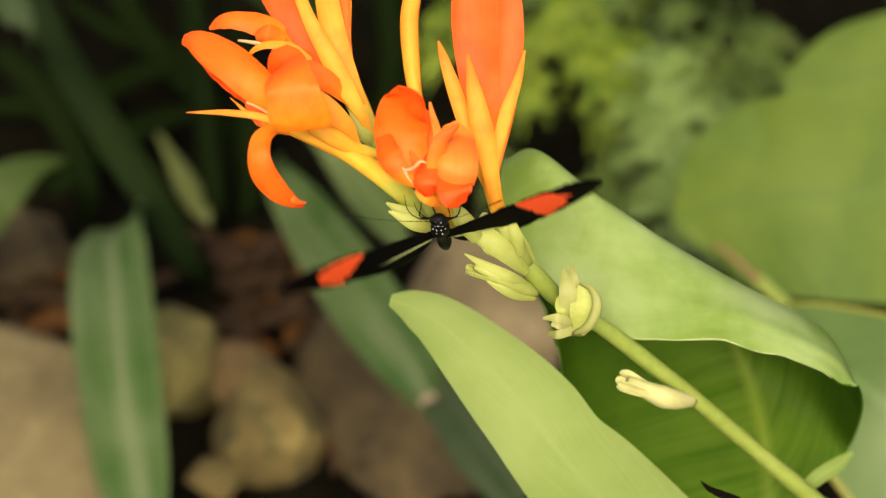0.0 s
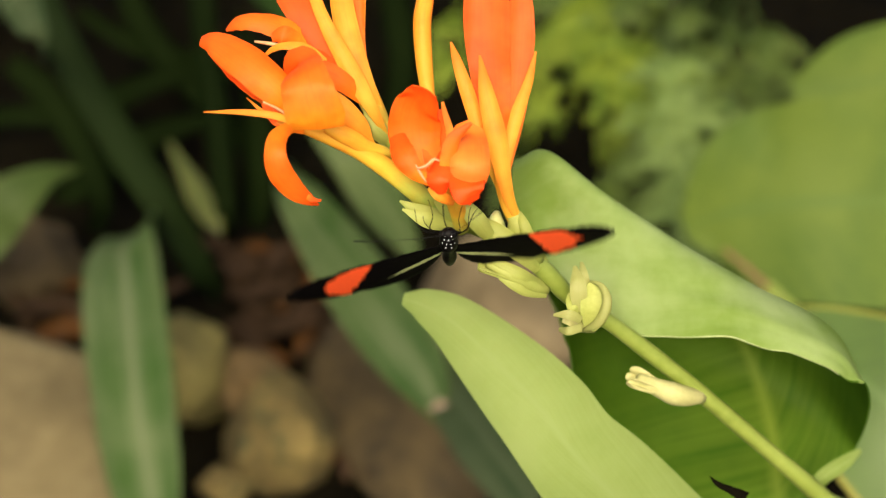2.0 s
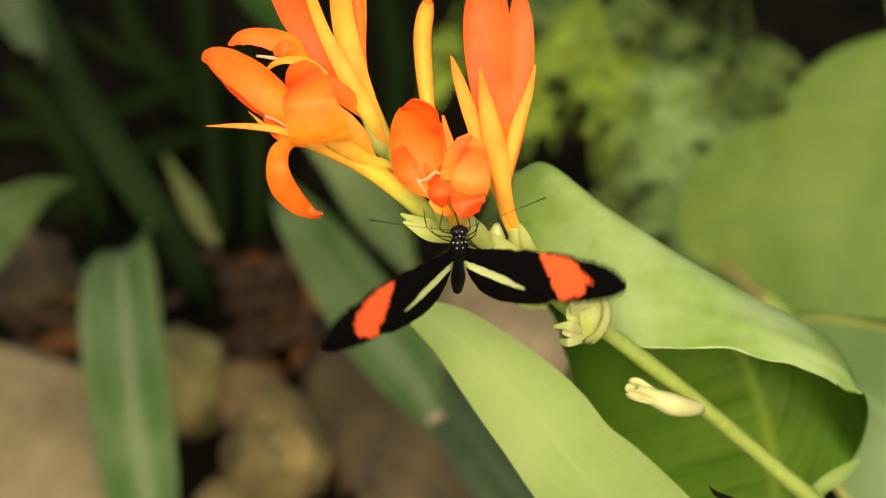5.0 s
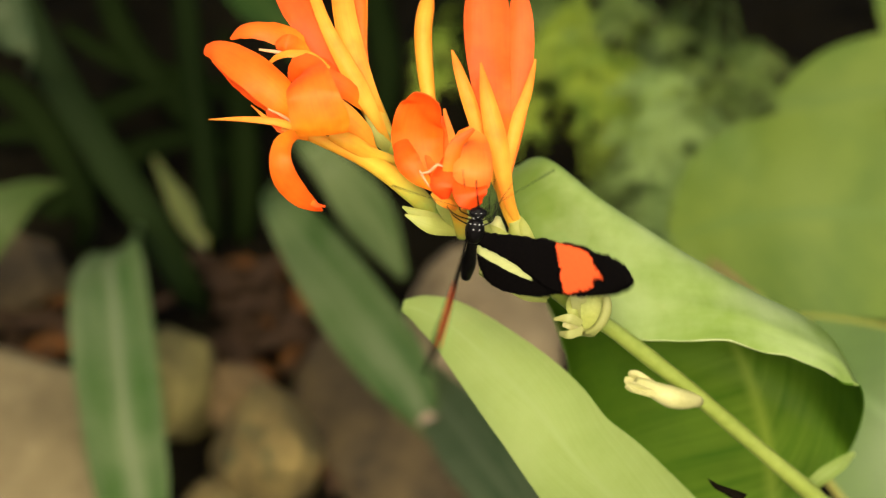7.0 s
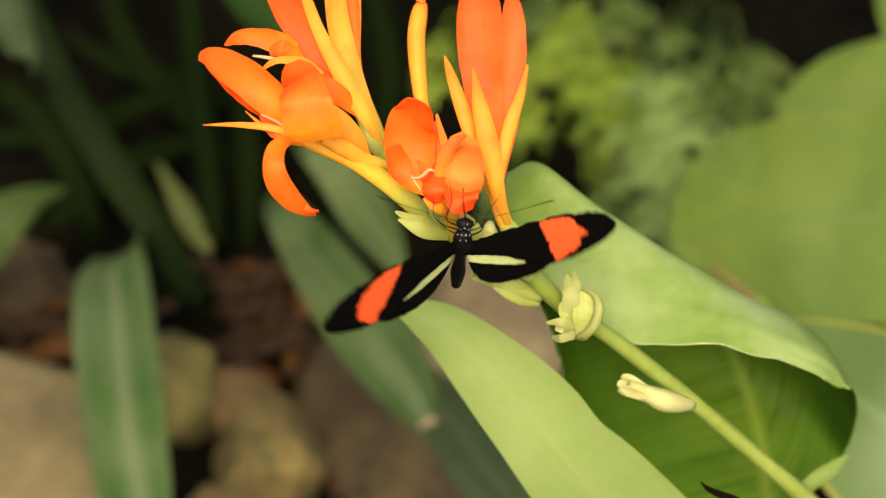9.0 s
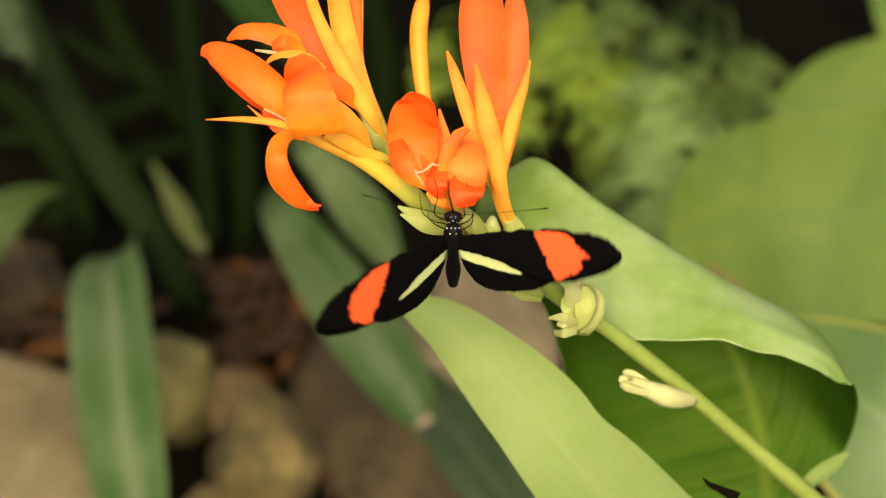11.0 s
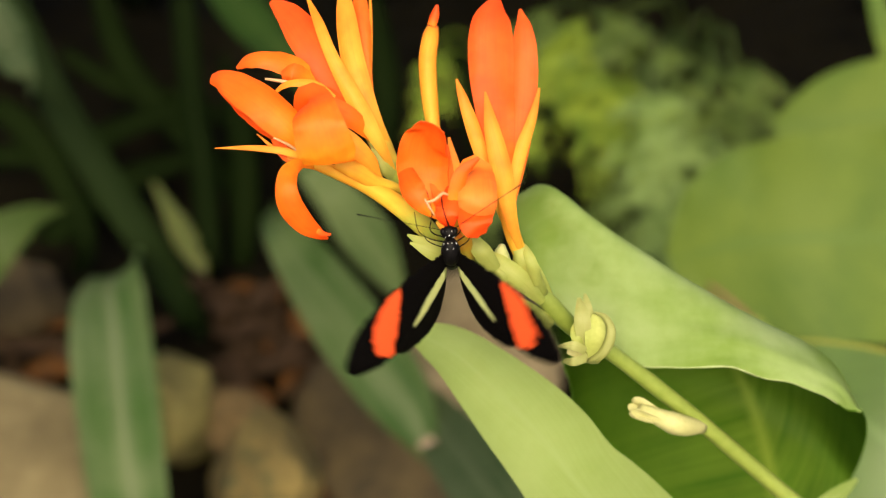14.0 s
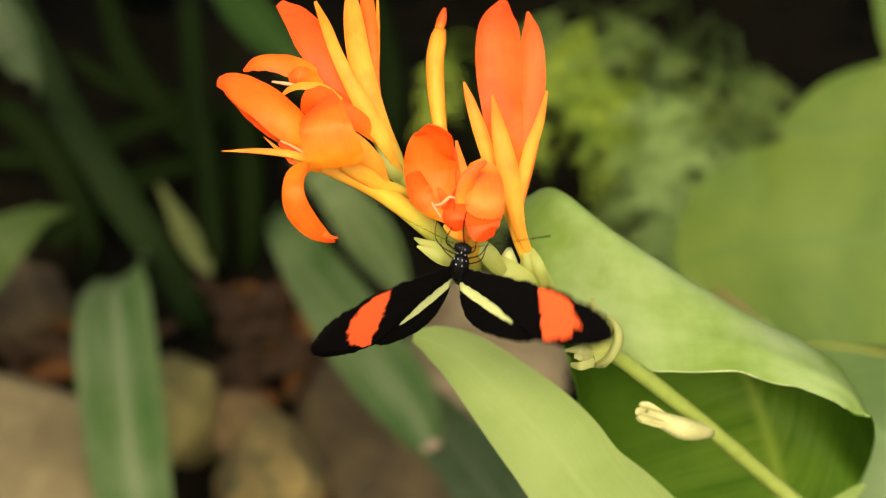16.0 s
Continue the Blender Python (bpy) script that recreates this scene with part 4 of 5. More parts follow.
flower("orange flower facing outward with a drooping petal", (
    ("tube", ((-0.0033, 0.0001, 0.6742), (-0.0079, 0.0002, 0.6796), (-0.0135, 0.0003, 0.6849), (-0.0196, 0.0008, 0.6891), (-0.0257, 0.0006, 0.6924), (-0.0316, 0.0002, 0.6954)), (0.00186, 0.00236, 0.00224, 0.00186, 0.00149, 0.00112), GOLD, 0, 0),
    ("petal", ((-0.0326, 0.0020, 0.6962), (-0.0368, 0.0025, 0.7037), (-0.0445, 0.0071, 0.7085), (-0.0515, 0.0137, 0.7092), (-0.0552, 0.0165, 0.7081)), (0.00124, 0.00385, 0.00435, 0.00298, 0.00112), ORANGE, -0.55, 0.25),
    ("petal", ((-0.0345, 0.0041, 0.6956), (-0.0411, 0.0065, 0.7009), (-0.0473, 0.0109, 0.7036), (-0.0536, 0.0161, 0.7058)), (0.00099, 0.00274, 0.00261, 0.00050), FLAME, -0.4, -0.5),
    ("petal", ((-0.0272, -0.0101, 0.7015), (-0.0275, -0.0108, 0.7048), (-0.0290, -0.0091, 0.7097), (-0.0299, -0.0063, 0.7120), (-0.0307, -0.0026, 0.7119), (-0.0317, 0.0029, 0.7093), (-0.0326, 0.0058, 0.7048)), (0.00535, 0.00622, 0.00559, 0.00497, 0.00460, 0.00423, 0.00323), ORANGE, -0.27, 0.0),
    ("petal", ((-0.0315, -0.0007, 0.6958), (-0.0341, -0.0032, 0.6975), (-0.0362, -0.0068, 0.6977), (-0.0367, -0.0105, 0.6960), (-0.0358, -0.0121, 0.6920), (-0.0332, -0.0118, 0.6873), (-0.0305, -0.0105, 0.6840), (-0.0285, -0.0086, 0.6814)), (0.00112, 0.00124, 0.00199, 0.00236, 0.00280, 0.00240, 0.00140, 0.00014), ORANGE, -0.5, 0.15),
    ("petal", ((-0.0307, -0.0105, 0.6849), (-0.0293, -0.0105, 0.6839), (-0.0277, -0.0098, 0.6832)), (0.00062, 0.00050, 0.00010), FLAME, -0.3, 0.0),
    ("sepal", ((-0.0330, -0.0000, 0.6968), (-0.0379, -0.0008, 0.6992), (-0.0455, 0.0004, 0.6993), (-0.0533, 0.0020, 0.6983)), (0.00075, 0.00087, 0.00062, 0.00012), AMBER, 0.3, 0),
    ("sepal", ((-0.0151, 0.0047, 0.6865), (-0.0174, 0.0027, 0.6907), (-0.0195, 0.0024, 0.6947), (-0.0235, 0.0030, 0.6991), (-0.0283, 0.0062, 0.7036)), (0.00012, 0.00075, 0.00199, 0.00236, 0.00037), AMBER, -0.6, 0),
    ("corolla_tube", ((-0.0099, 0.0053, 0.6822), (-0.0131, 0.0028, 0.6873), (-0.0177, 0.0004, 0.6903), (-0.0221, -0.0007, 0.6940), (-0.0266, -0.0004, 0.6962)), (0.00012, 0.00099, 0.00186, 0.00211, 0.00137), GOLD, -1.1, 0),
    ("petal", ((-0.0330, 0.0016, 0.6956), (-0.0369, 0.0019, 0.6979), (-0.0406, 0.0042, 0.6994)), (0.00112, 0.00261, 0.00050), ORANGE, -0.3, 0),
    ("sepal", ((-0.0329, 0.0005, 0.6958), (-0.0366, 0.0009, 0.6964), (-0.0404, 0.0030, 0.6977), (-0.0443, 0.0057, 0.6998)), (0.00037, 0.00050, 0.00050, 0.00012), AMBER, 0.3, 0),
    ("stamen", ((-0.0339, -0.0002, 0.6982), (-0.0368, -0.0008, 0.7009), (-0.0398, -0.0009, 0.7026)), (0.00025, 0.00031, 0.00019), CREAM, 0, 0),
))
flower("orange flower with curled petals and long amber tube", (
    ("tube", ((-0.0125, 0.0082, 0.6844), (-0.0153, 0.0102, 0.6908), (-0.0185, 0.0140, 0.6960), (-0.0220, 0.0201, 0.7028), (-0.0245, 0.0250, 0.7079), (-0.0260, 0.0306, 0.7123)), (0.00112, 0.00211, 0.00261, 0.00211, 0.00149, 0.00099), GOLD, 0, 0),
    ("petal", ((-0.0202, 0.0113, 0.6974), (-0.0253, 0.0136, 0.7058), (-0.0311, 0.0178, 0.7134), (-0.0368, 0.0253, 0.7187), (-0.0419, 0.0314, 0.7205)), (0.00099, 0.00311, 0.00410, 0.00348, 0.00099), RED, -0.35, 0.2),
    ("petal", ((-0.0314, 0.0140, 0.7081), (-0.0361, 0.0143, 0.7121), (-0.0417, 0.0143, 0.7139), (-0.0462, 0.0150, 0.7133), (-0.0490, 0.0158, 0.7110)), (0.00174, 0.00274, 0.00224, 0.00162, 0.00025), ORANGE, -0.5, 0.3),
    ("petal", ((-0.0327, 0.0117, 0.7101), (-0.0358, 0.0109, 0.7125), (-0.0385, 0.0115, 0.7116)), (0.00186, 0.00211, 0.00075), ORANGE, -0.5, 0.1),
    ("petal", ((-0.0275, 0.0099, 0.7059), (-0.0309, 0.0090, 0.7098), (-0.0348, 0.0086, 0.7111), (-0.0379, 0.0091, 0.7101), (-0.0403, 0.0099, 0.7078)), (0.00149, 0.00137, 0.00087, 0.00062, 0.00025), AMBER, -0.4, 0.3),
    ("petal", ((-0.0261, 0.0108, 0.7045), (-0.0295, 0.0113, 0.7070), (-0.0331, 0.0120, 0.7071)), (0.00199, 0.00186, 0.00050), RED, -0.3, 0.3),
    ("petal", ((-0.0172, 0.0104, 0.6945), (-0.0214, 0.0085, 0.7005), (-0.0257, 0.0086, 0.7041), (-0.0311, 0.0096, 0.7071)), (0.00050, 0.00186, 0.00224, 0.00099), ORANGE, -0.35, 0),
    ("sepal", ((-0.0130, 0.0090, 0.6856), (-0.0158, 0.0072, 0.6935), (-0.0203, 0.0095, 0.7018), (-0.0248, 0.0134, 0.7089), (-0.0281, 0.0172, 0.7142), (-0.0308, 0.0228, 0.7187), (-0.0335, 0.0289, 0.7219)), (0.00012, 0.00099, 0.00199, 0.00174, 0.00137, 0.00112, 0.00025), AMBER, -0.5, 0),
    ("sepal", ((-0.0141, 0.0115, 0.6873), (-0.0164, 0.0113, 0.6957), (-0.0201, 0.0140, 0.7028), (-0.0223, 0.0178, 0.7081), (-0.0238, 0.0223, 0.7127), (-0.0250, 0.0286, 0.7180), (-0.0258, 0.0342, 0.7223)), (0.00012, 0.00099, 0.00236, 0.00274, 0.00261, 0.00224, 0.00099), AMBER, -0.45, 0),
    ("petal", ((-0.0192, 0.0185, 0.7006), (-0.0204, 0.0229, 0.7083), (-0.0214, 0.0290, 0.7151), (-0.0224, 0.0378, 0.7221)), (0.00050, 0.00124, 0.00186, 0.00124), ORANGE, -0.4, 0),
    ("sepal", ((-0.0203, 0.0187, 0.6991), (-0.0197, 0.0233, 0.7072), (-0.0195, 0.0299, 0.7146), (-0.0197, 0.0379, 0.7205)), (0.00037, 0.00062, 0.00050, 0.00025), AMBER, 0.3, 0),
    ("stamen", ((-0.0336, 0.0118, 0.7086), (-0.0381, 0.0106, 0.7104), (-0.0423, 0.0109, 0.7109)), (0.00037, 0.00044, 0.00025), CREAM, 0, 0),
))
flower("open orange flower with a cupped petal", (
    ("tube", ((0.0031, -0.0043, 0.6714), (0.0022, -0.0052, 0.6770), (0.0011, -0.0082, 0.6832), (0.0001, -0.0087, 0.6875)), (0.00162, 0.00186, 0.00186, 0.00124), GOLD, 0, 0),
    ("petal", ((-0.0025, -0.0094, 0.6867), (-0.0049, -0.0066, 0.6897), (-0.0072, -0.0026, 0.6944), (-0.0070, -0.0011, 0.7000), (-0.0056, -0.0021, 0.7045), (-0.0047, -0.0032, 0.7073)), (0.00075, 0.00410, 0.00584, 0.00572, 0.00448, 0.00286), ORANGE, 0.5, 0.05),
    ("petal", ((-0.0039, -0.0141, 0.6905), (-0.0071, -0.0137, 0.6936), (-0.0096, -0.0112, 0.6963), (-0.0110, -0.0051, 0.6970)), (0.00050, 0.00199, 0.00261, 0.00162), ORANGE, -0.55, -0.1),
    ("petal", ((-0.0015, -0.0111, 0.6877), (-0.0025, -0.0066, 0.6906), (-0.0032, -0.0012, 0.6947), (-0.0026, 0.0030, 0.6987)), (0.00075, 0.00249, 0.00274, 0.00099), ORANGE, 0.3, 0),
    ("petal", ((-0.0007, -0.0084, 0.6949), (-0.0012, -0.0130, 0.6936), (-0.0018, -0.0155, 0.6919), (-0.0013, -0.0152, 0.6888)), (0.00112, 0.00274, 0.00298, 0.00087), RED, -0.75, 0.1),
    ("petal", ((-0.0000, -0.0134, 0.6913), (-0.0000, -0.0118, 0.6953), (0.0012, -0.0101, 0.6993), (0.0048, -0.0082, 0.7019)), (0.00124, 0.00174, 0.00137, 0.00019), ORANGE, -0.4, 0.2),
    ("barrel_petal", ((0.0036, -0.0032, 0.6838), (0.0036, -0.0008, 0.6889), (0.0036, -0.0006, 0.6926), (0.0042, -0.0033, 0.6957), (0.0045, -0.0079, 0.6969), (0.0046, -0.0122, 0.6962), (0.0045, -0.0147, 0.6943), (0.0041, -0.0145, 0.6912)), (0.00174, 0.00249, 0.00323, 0.00373, 0.00410, 0.00423, 0.00423, 0.00398), PEACH, -0.55, 0.0),
    ("curled_tip", ((0.0042, -0.0120, 0.6907), (0.0040, -0.0157, 0.6912), (0.0044, -0.0172, 0.6902), (0.0054, -0.0161, 0.6876)), (0.00361, 0.00385, 0.00336, 0.00112), RED, 0.35, 0.0),
    ("petal", ((-0.0041, -0.0130, 0.6886), (-0.0023, -0.0145, 0.6882), (-0.0004, -0.0143, 0.6867), (0.0011, -0.0123, 0.6843)), (0.00037, 0.00112, 0.00099, 0.00037), AMBER, -0.6, 0),
    ("sepal", ((0.0000, -0.0021, 0.6848), (0.0001, 0.0033, 0.6905), (-0.0014, 0.0091, 0.6970)), (0.00099, 0.00149, 0.00019), AMBER, -0.4, 0),
    ("stamen", ((-0.0046, -0.0147, 0.6913), (-0.0058, -0.0145, 0.6934), (-0.0070, -0.0128, 0.6949)), (0.00019, 0.00025, 0.00019), CREAM, 0, 0),
    ("stamen", ((-0.0064, -0.0143, 0.6945), (-0.0046, -0.0144, 0.6951), (-0.0030, -0.0140, 0.6965), (-0.0018, -0.0138, 0.6960)), (0.00019, 0.00032, 0.00032, 0.00019), CREAM, 0, 0),
))
flower("upright flame-orange flower with pointed amber sepals", (
    ("tube", ((0.0206, -0.0013, 0.6609), (0.0165, -0.0024, 0.6698), (0.0134, 0.0007, 0.6760), (0.0119, 0.0049, 0.6819), (0.0110, 0.0086, 0.6872)), (0.00078, 0.00157, 0.00183, 0.00196, 0.00104), GOLD, 0, 0),
    ("petal", ((0.0123, 0.0057, 0.6814), (0.0102, 0.0156, 0.6937), (0.0088, 0.0248, 0.7051), (0.0088, 0.0335, 0.7140), (0.0099, 0.0388, 0.7180)), (0.00105, 0.00395, 0.00527, 0.00474, 0.00079), FLAME, -0.35, 0.1),
    ("petal", ((0.0131, 0.0066, 0.6808), (0.0148, 0.0165, 0.6932), (0.0161, 0.0257, 0.7047), (0.0163, 0.0320, 0.7118), (0.0156, 0.0372, 0.7157)), (0.00106, 0.00317, 0.00344, 0.00238, 0.00026), FLAME, -0.4, -0.15),
    ("sepal", ((0.0120, 0.0042, 0.6751), (0.0086, 0.0047, 0.6851), (0.0049, 0.0109, 0.6957), (0.0021, 0.0157, 0.7026), (0.0004, 0.0196, 0.7063)), (0.00012, 0.00087, 0.00162, 0.00112, 0.00012), AMBER, -0.5, 0),
    ("sepal", ((0.0172, -0.0011, 0.6678), (0.0134, -0.0019, 0.6793), (0.0107, 0.0026, 0.6909), (0.0084, 0.0085, 0.6992), (0.0068, 0.0152, 0.7054)), (0.00012, 0.00112, 0.00236, 0.00174, 0.00012), AMBER, -0.5, 0),
    ("sepal", ((0.0130, 0.0042, 0.6751), (0.0128, 0.0044, 0.6830), (0.0151, 0.0107, 0.6920), (0.0178, 0.0161, 0.6979), (0.0196, 0.0211, 0.7033)), (0.00012, 0.00087, 0.00143, 0.00099, 0.00012), AMBER, -0.5, 0),
))
bud = part("flower_bud", tube(((-0.0029, 0.0134, 0.6858), (-0.0046, 0.0181, 0.6923), (-0.0057, 0.0228, 0.6988), (-0.0063, 0.0282, 0.7064), (-0.0056, 0.0325, 0.7107), (-0.0050, 0.0350, 0.7123)), (0.00112, 0.00149, 0.00193, 0.00211, 0.00199, 0.00137), 20, 14, 0.8), AMBER, canna, "closed amber flower bud")
part("petal", blade(((-0.0053, 0.0331, 0.7134), (-0.0046, 0.0344, 0.7153), (-0.0040, 0.0359, 0.7174)), (0.00119, 0.00119, 0.00040), 0.8), FLAME, bud)

# ------------------------------------------------ butterfly
fly = thing("butterfly", (0, 0, 0), "black butterfly with red wing bands and yellow bars, feeding", "butterfly")
MM = 0.00095


def wing(outline, side):
    """A thin wing in its own plane, gently arched, from a smooth closed outline in millimetres."""
    ring = spline(list(outline) + [outline[0]], 145)[:-1]
    cx, cy = 12.0, -1.0 if outline[0][1] > 0 else -9.0
    bm = bmesh.new()
    uv = bm.loops.layers.uv.new("UVMap")
    loops = 9
    vs = []
    for k in range(loops):
        f = (k + 1) / loops
        rim = []
        for i, (x, y) in enumerate(ring):
            jag = 0.65 * noise.noise((i * 0.7, 0.5, 1.0)) if k == loops - 1 else 0
            a, b = cx + (x - cx) * f, cy + (y - cy) * f + jag
            z = 0.9 * math.sin(min(max(a / 38, 0), 1) * math.pi) - 0.012 * (b + 2) ** 2 * 0.3
            rim.append((a, b, z))
        vs.append([(bm.verts.new((side * a * MM, b * MM, z * MM)), a, b) for a, b, z in rim])
    mid = (bm.verts.new((side * cx * MM, cy * MM, 0.7 * MM)), cx, cy)

    def face(corners):
        f = bm.faces.new([c[0] for c in corners])
        f.smooth = True
        for loop, c in zip(f.loops, corners):
            loop[uv].uv = (c[1] / 40, (c[2] + 20) / 30)

    n = len(ring)
    for i in range(n):
        face((mid, vs[0][i], vs[0][(i + 1) % n]))
        for k in range(loops - 1):
            face((vs[k][i], vs[k + 1][i], vs[k + 1][(i + 1) % n], vs[k][(i + 1) % n]))
    top = [v[0] for v in vs[-1]]
    under = bmesh.ops.duplicate(bm, geom=bm.verts[:] + bm.edges[:] + bm.faces[:])
    twin = under["vert_map"]
    bmesh.ops.translate(bm, vec=(0, 0, -0.00012), verts=[g for g in under["geom"] if isinstance(g, bmesh.types.BMVert)])
    bmesh.ops.reverse_faces(bm, faces=[g for g in under["geom"] if isinstance(g, bmesh.types.BMFace)])
    for i in range(n):
        p, q = top[i], top[(i + 1) % n]
        rim_face = bm.faces.new((p, q, twin[q], twin[p]))
        for loop in rim_face.loops:
            loop[uv].uv = (0.5, 0.02)
    bmesh.ops.recalc_face_normals(bm, faces=bm.faces)
    return bm


FORE_OUTLINE = ((-1.0, 1.6), (1.5, 1.7), (6, 2.9), (14, 4.2), (22, 4.6), (29, 3.6), (34, 1.2), (37.2, -3.0), (36.2, -6.4), (31.5, -9.6), (25.5, -11.5), (20, -11.3), (15, -8.6), (9, -5.4), (3, -3.4), (-1.0, -2.6))
HIND_OUTLINE = ((-1.0, 0), (6, -1.4), (13, -4.2), (18, -7.6), (21.4, -10.4), (20.8, -13.0), (17, -15.2), (11.5, -16.2), (6, -15), (2.5, -11.2), (0.3, -6))
wings = []
for side, word in ((-1, "left"), (1, "right")):
    for name, outline, mat, drop in (("forewing", FORE_OUTLINE, FORE, 0.0), ("hindwing", HIND_OUTLINE, HIND, 0.0006)):
        ob = part(name, wing(outline, side), mat, fly, "black wing with red band" if mat is FORE else "black wing with pale yellow bar")
        wings.append((ob, side, drop))


SIZE = Matrix.Scale(0.95, 4)


def ball(centre, r, scale=(1, 1, 1), detail=2):
    return moved(lump(r, scale, centre[1] * 100, 0.04, detail), Matrix.Translation(centre))


part("thorax", moved(ball((0, 0.0008, 0), 0.0028, (0.8, 1.35, 0.85), 3), SIZE), BODY, fly)
abdomen = part("abdomen", moved(tube(((0, -0.002, 0), (0, -0.006, -0.0004), (0, -0.0110, -0.0010), (0, -0.0160, -0.0016)), (0.0013, 0.0013, 0.0018, 0.0012), 20, 12), SIZE), BODY, fly)
antennae = {}
head = part("head", moved(ball((0, 0.0062, 0.0002), 0.0018, (1, 0.9, 0.9), 3), SIZE), BODY, fly)
for s in (-1, 1):
    part("eye", moved(ball((s * 0.0013, 0.0066, 0.0003), 0.00095, (0.8, 1, 1), 2), SIZE), BODY, head, "dark compound eye")
    antennae[s] = part("antenna", moved(tube(((s * 0.0006, 0.0072, 0.0008), (s * 0.006, 0.0105, 0.0018), (s * 0.013, 0.0141, 0.0022), (s * 0.0190, 0.0168, 0.002)), (0.0001, 0.00007, 0.00007, 0.00017), 18, 6), SIZE), BODY, head)
for x, y, z in ((0.6, 7.2, 1.2), (-0.6, 7.2, 1.2), (0.9, 5.9, 1.5), (-0.9, 5.9, 1.5), (0, 6.5, 1.8), (0.5, 4.6, 2.1), (-0.5, 4.6, 2.1), (1.4, 4.2, 1.6), (-1.4, 4.2, 1.6), (0.7, 3.2, 2.4), (-0.7, 3.2, 2.4)):
    part("white_spot", ball((x * MM, y * MM, z * MM), 0.00014, detail=1), DOT, head if y > 5 else fly, "white spot")
part("proboscis", moved(tube(((0, 0.0076, -0.0006), (-0.0004, 0.0098, 0.0), (-0.001, 0.0122, -0.0012), (-0.0012, 0.0135, -0.004)), (0.0002, 0.00016, 0.00014, 0.00012), 14, 6), SIZE), BODY, head)
LEGS = (
    (-1, ((1.2, 4.0, -1.2), (4.2, 6.6, -0.6), (3.5, 10.6, -2.4), (4.4, 15.0, -4.4))),
    (-1, ((1.4, 2.6, -1.6), (4.6, 4.2, -1.0), (7.0, 5.6, -2.4), (7.6, 9.4, -4.6))),
    (-1, ((1.4, 1.0, -1.6), (3.6, 1.5, -2.4), (5.4, 1.9, -4.0), (6.0, 2.8, -5.5))),
    (1, ((1.2, 4.0, -1.2), (2.6, 6.2, -0.6), (2.3, 9.4, -2.2), (3.2, 13.2, -4.2))),
    (1, ((1.4, 2.4, -1.6), (4.0, 4.6, -1.4), (5.4, 7.8, -3.6), (7.8, 11.4, -5.6))),
    (1, ((1.4, 0.4, -1.8), (4.2, 1.6, -3.0), (4.6, 3.4, -5.6), (5.0, 4.6, -7.0))),
)
for s, pts in LEGS:
    part("leg", tube([(s * a * MM, b * MM, c * MM) for a, b, c in pts], (0.00018, 0.00013, 0.00009, 0.00007), 14, 6), BODY, fly)

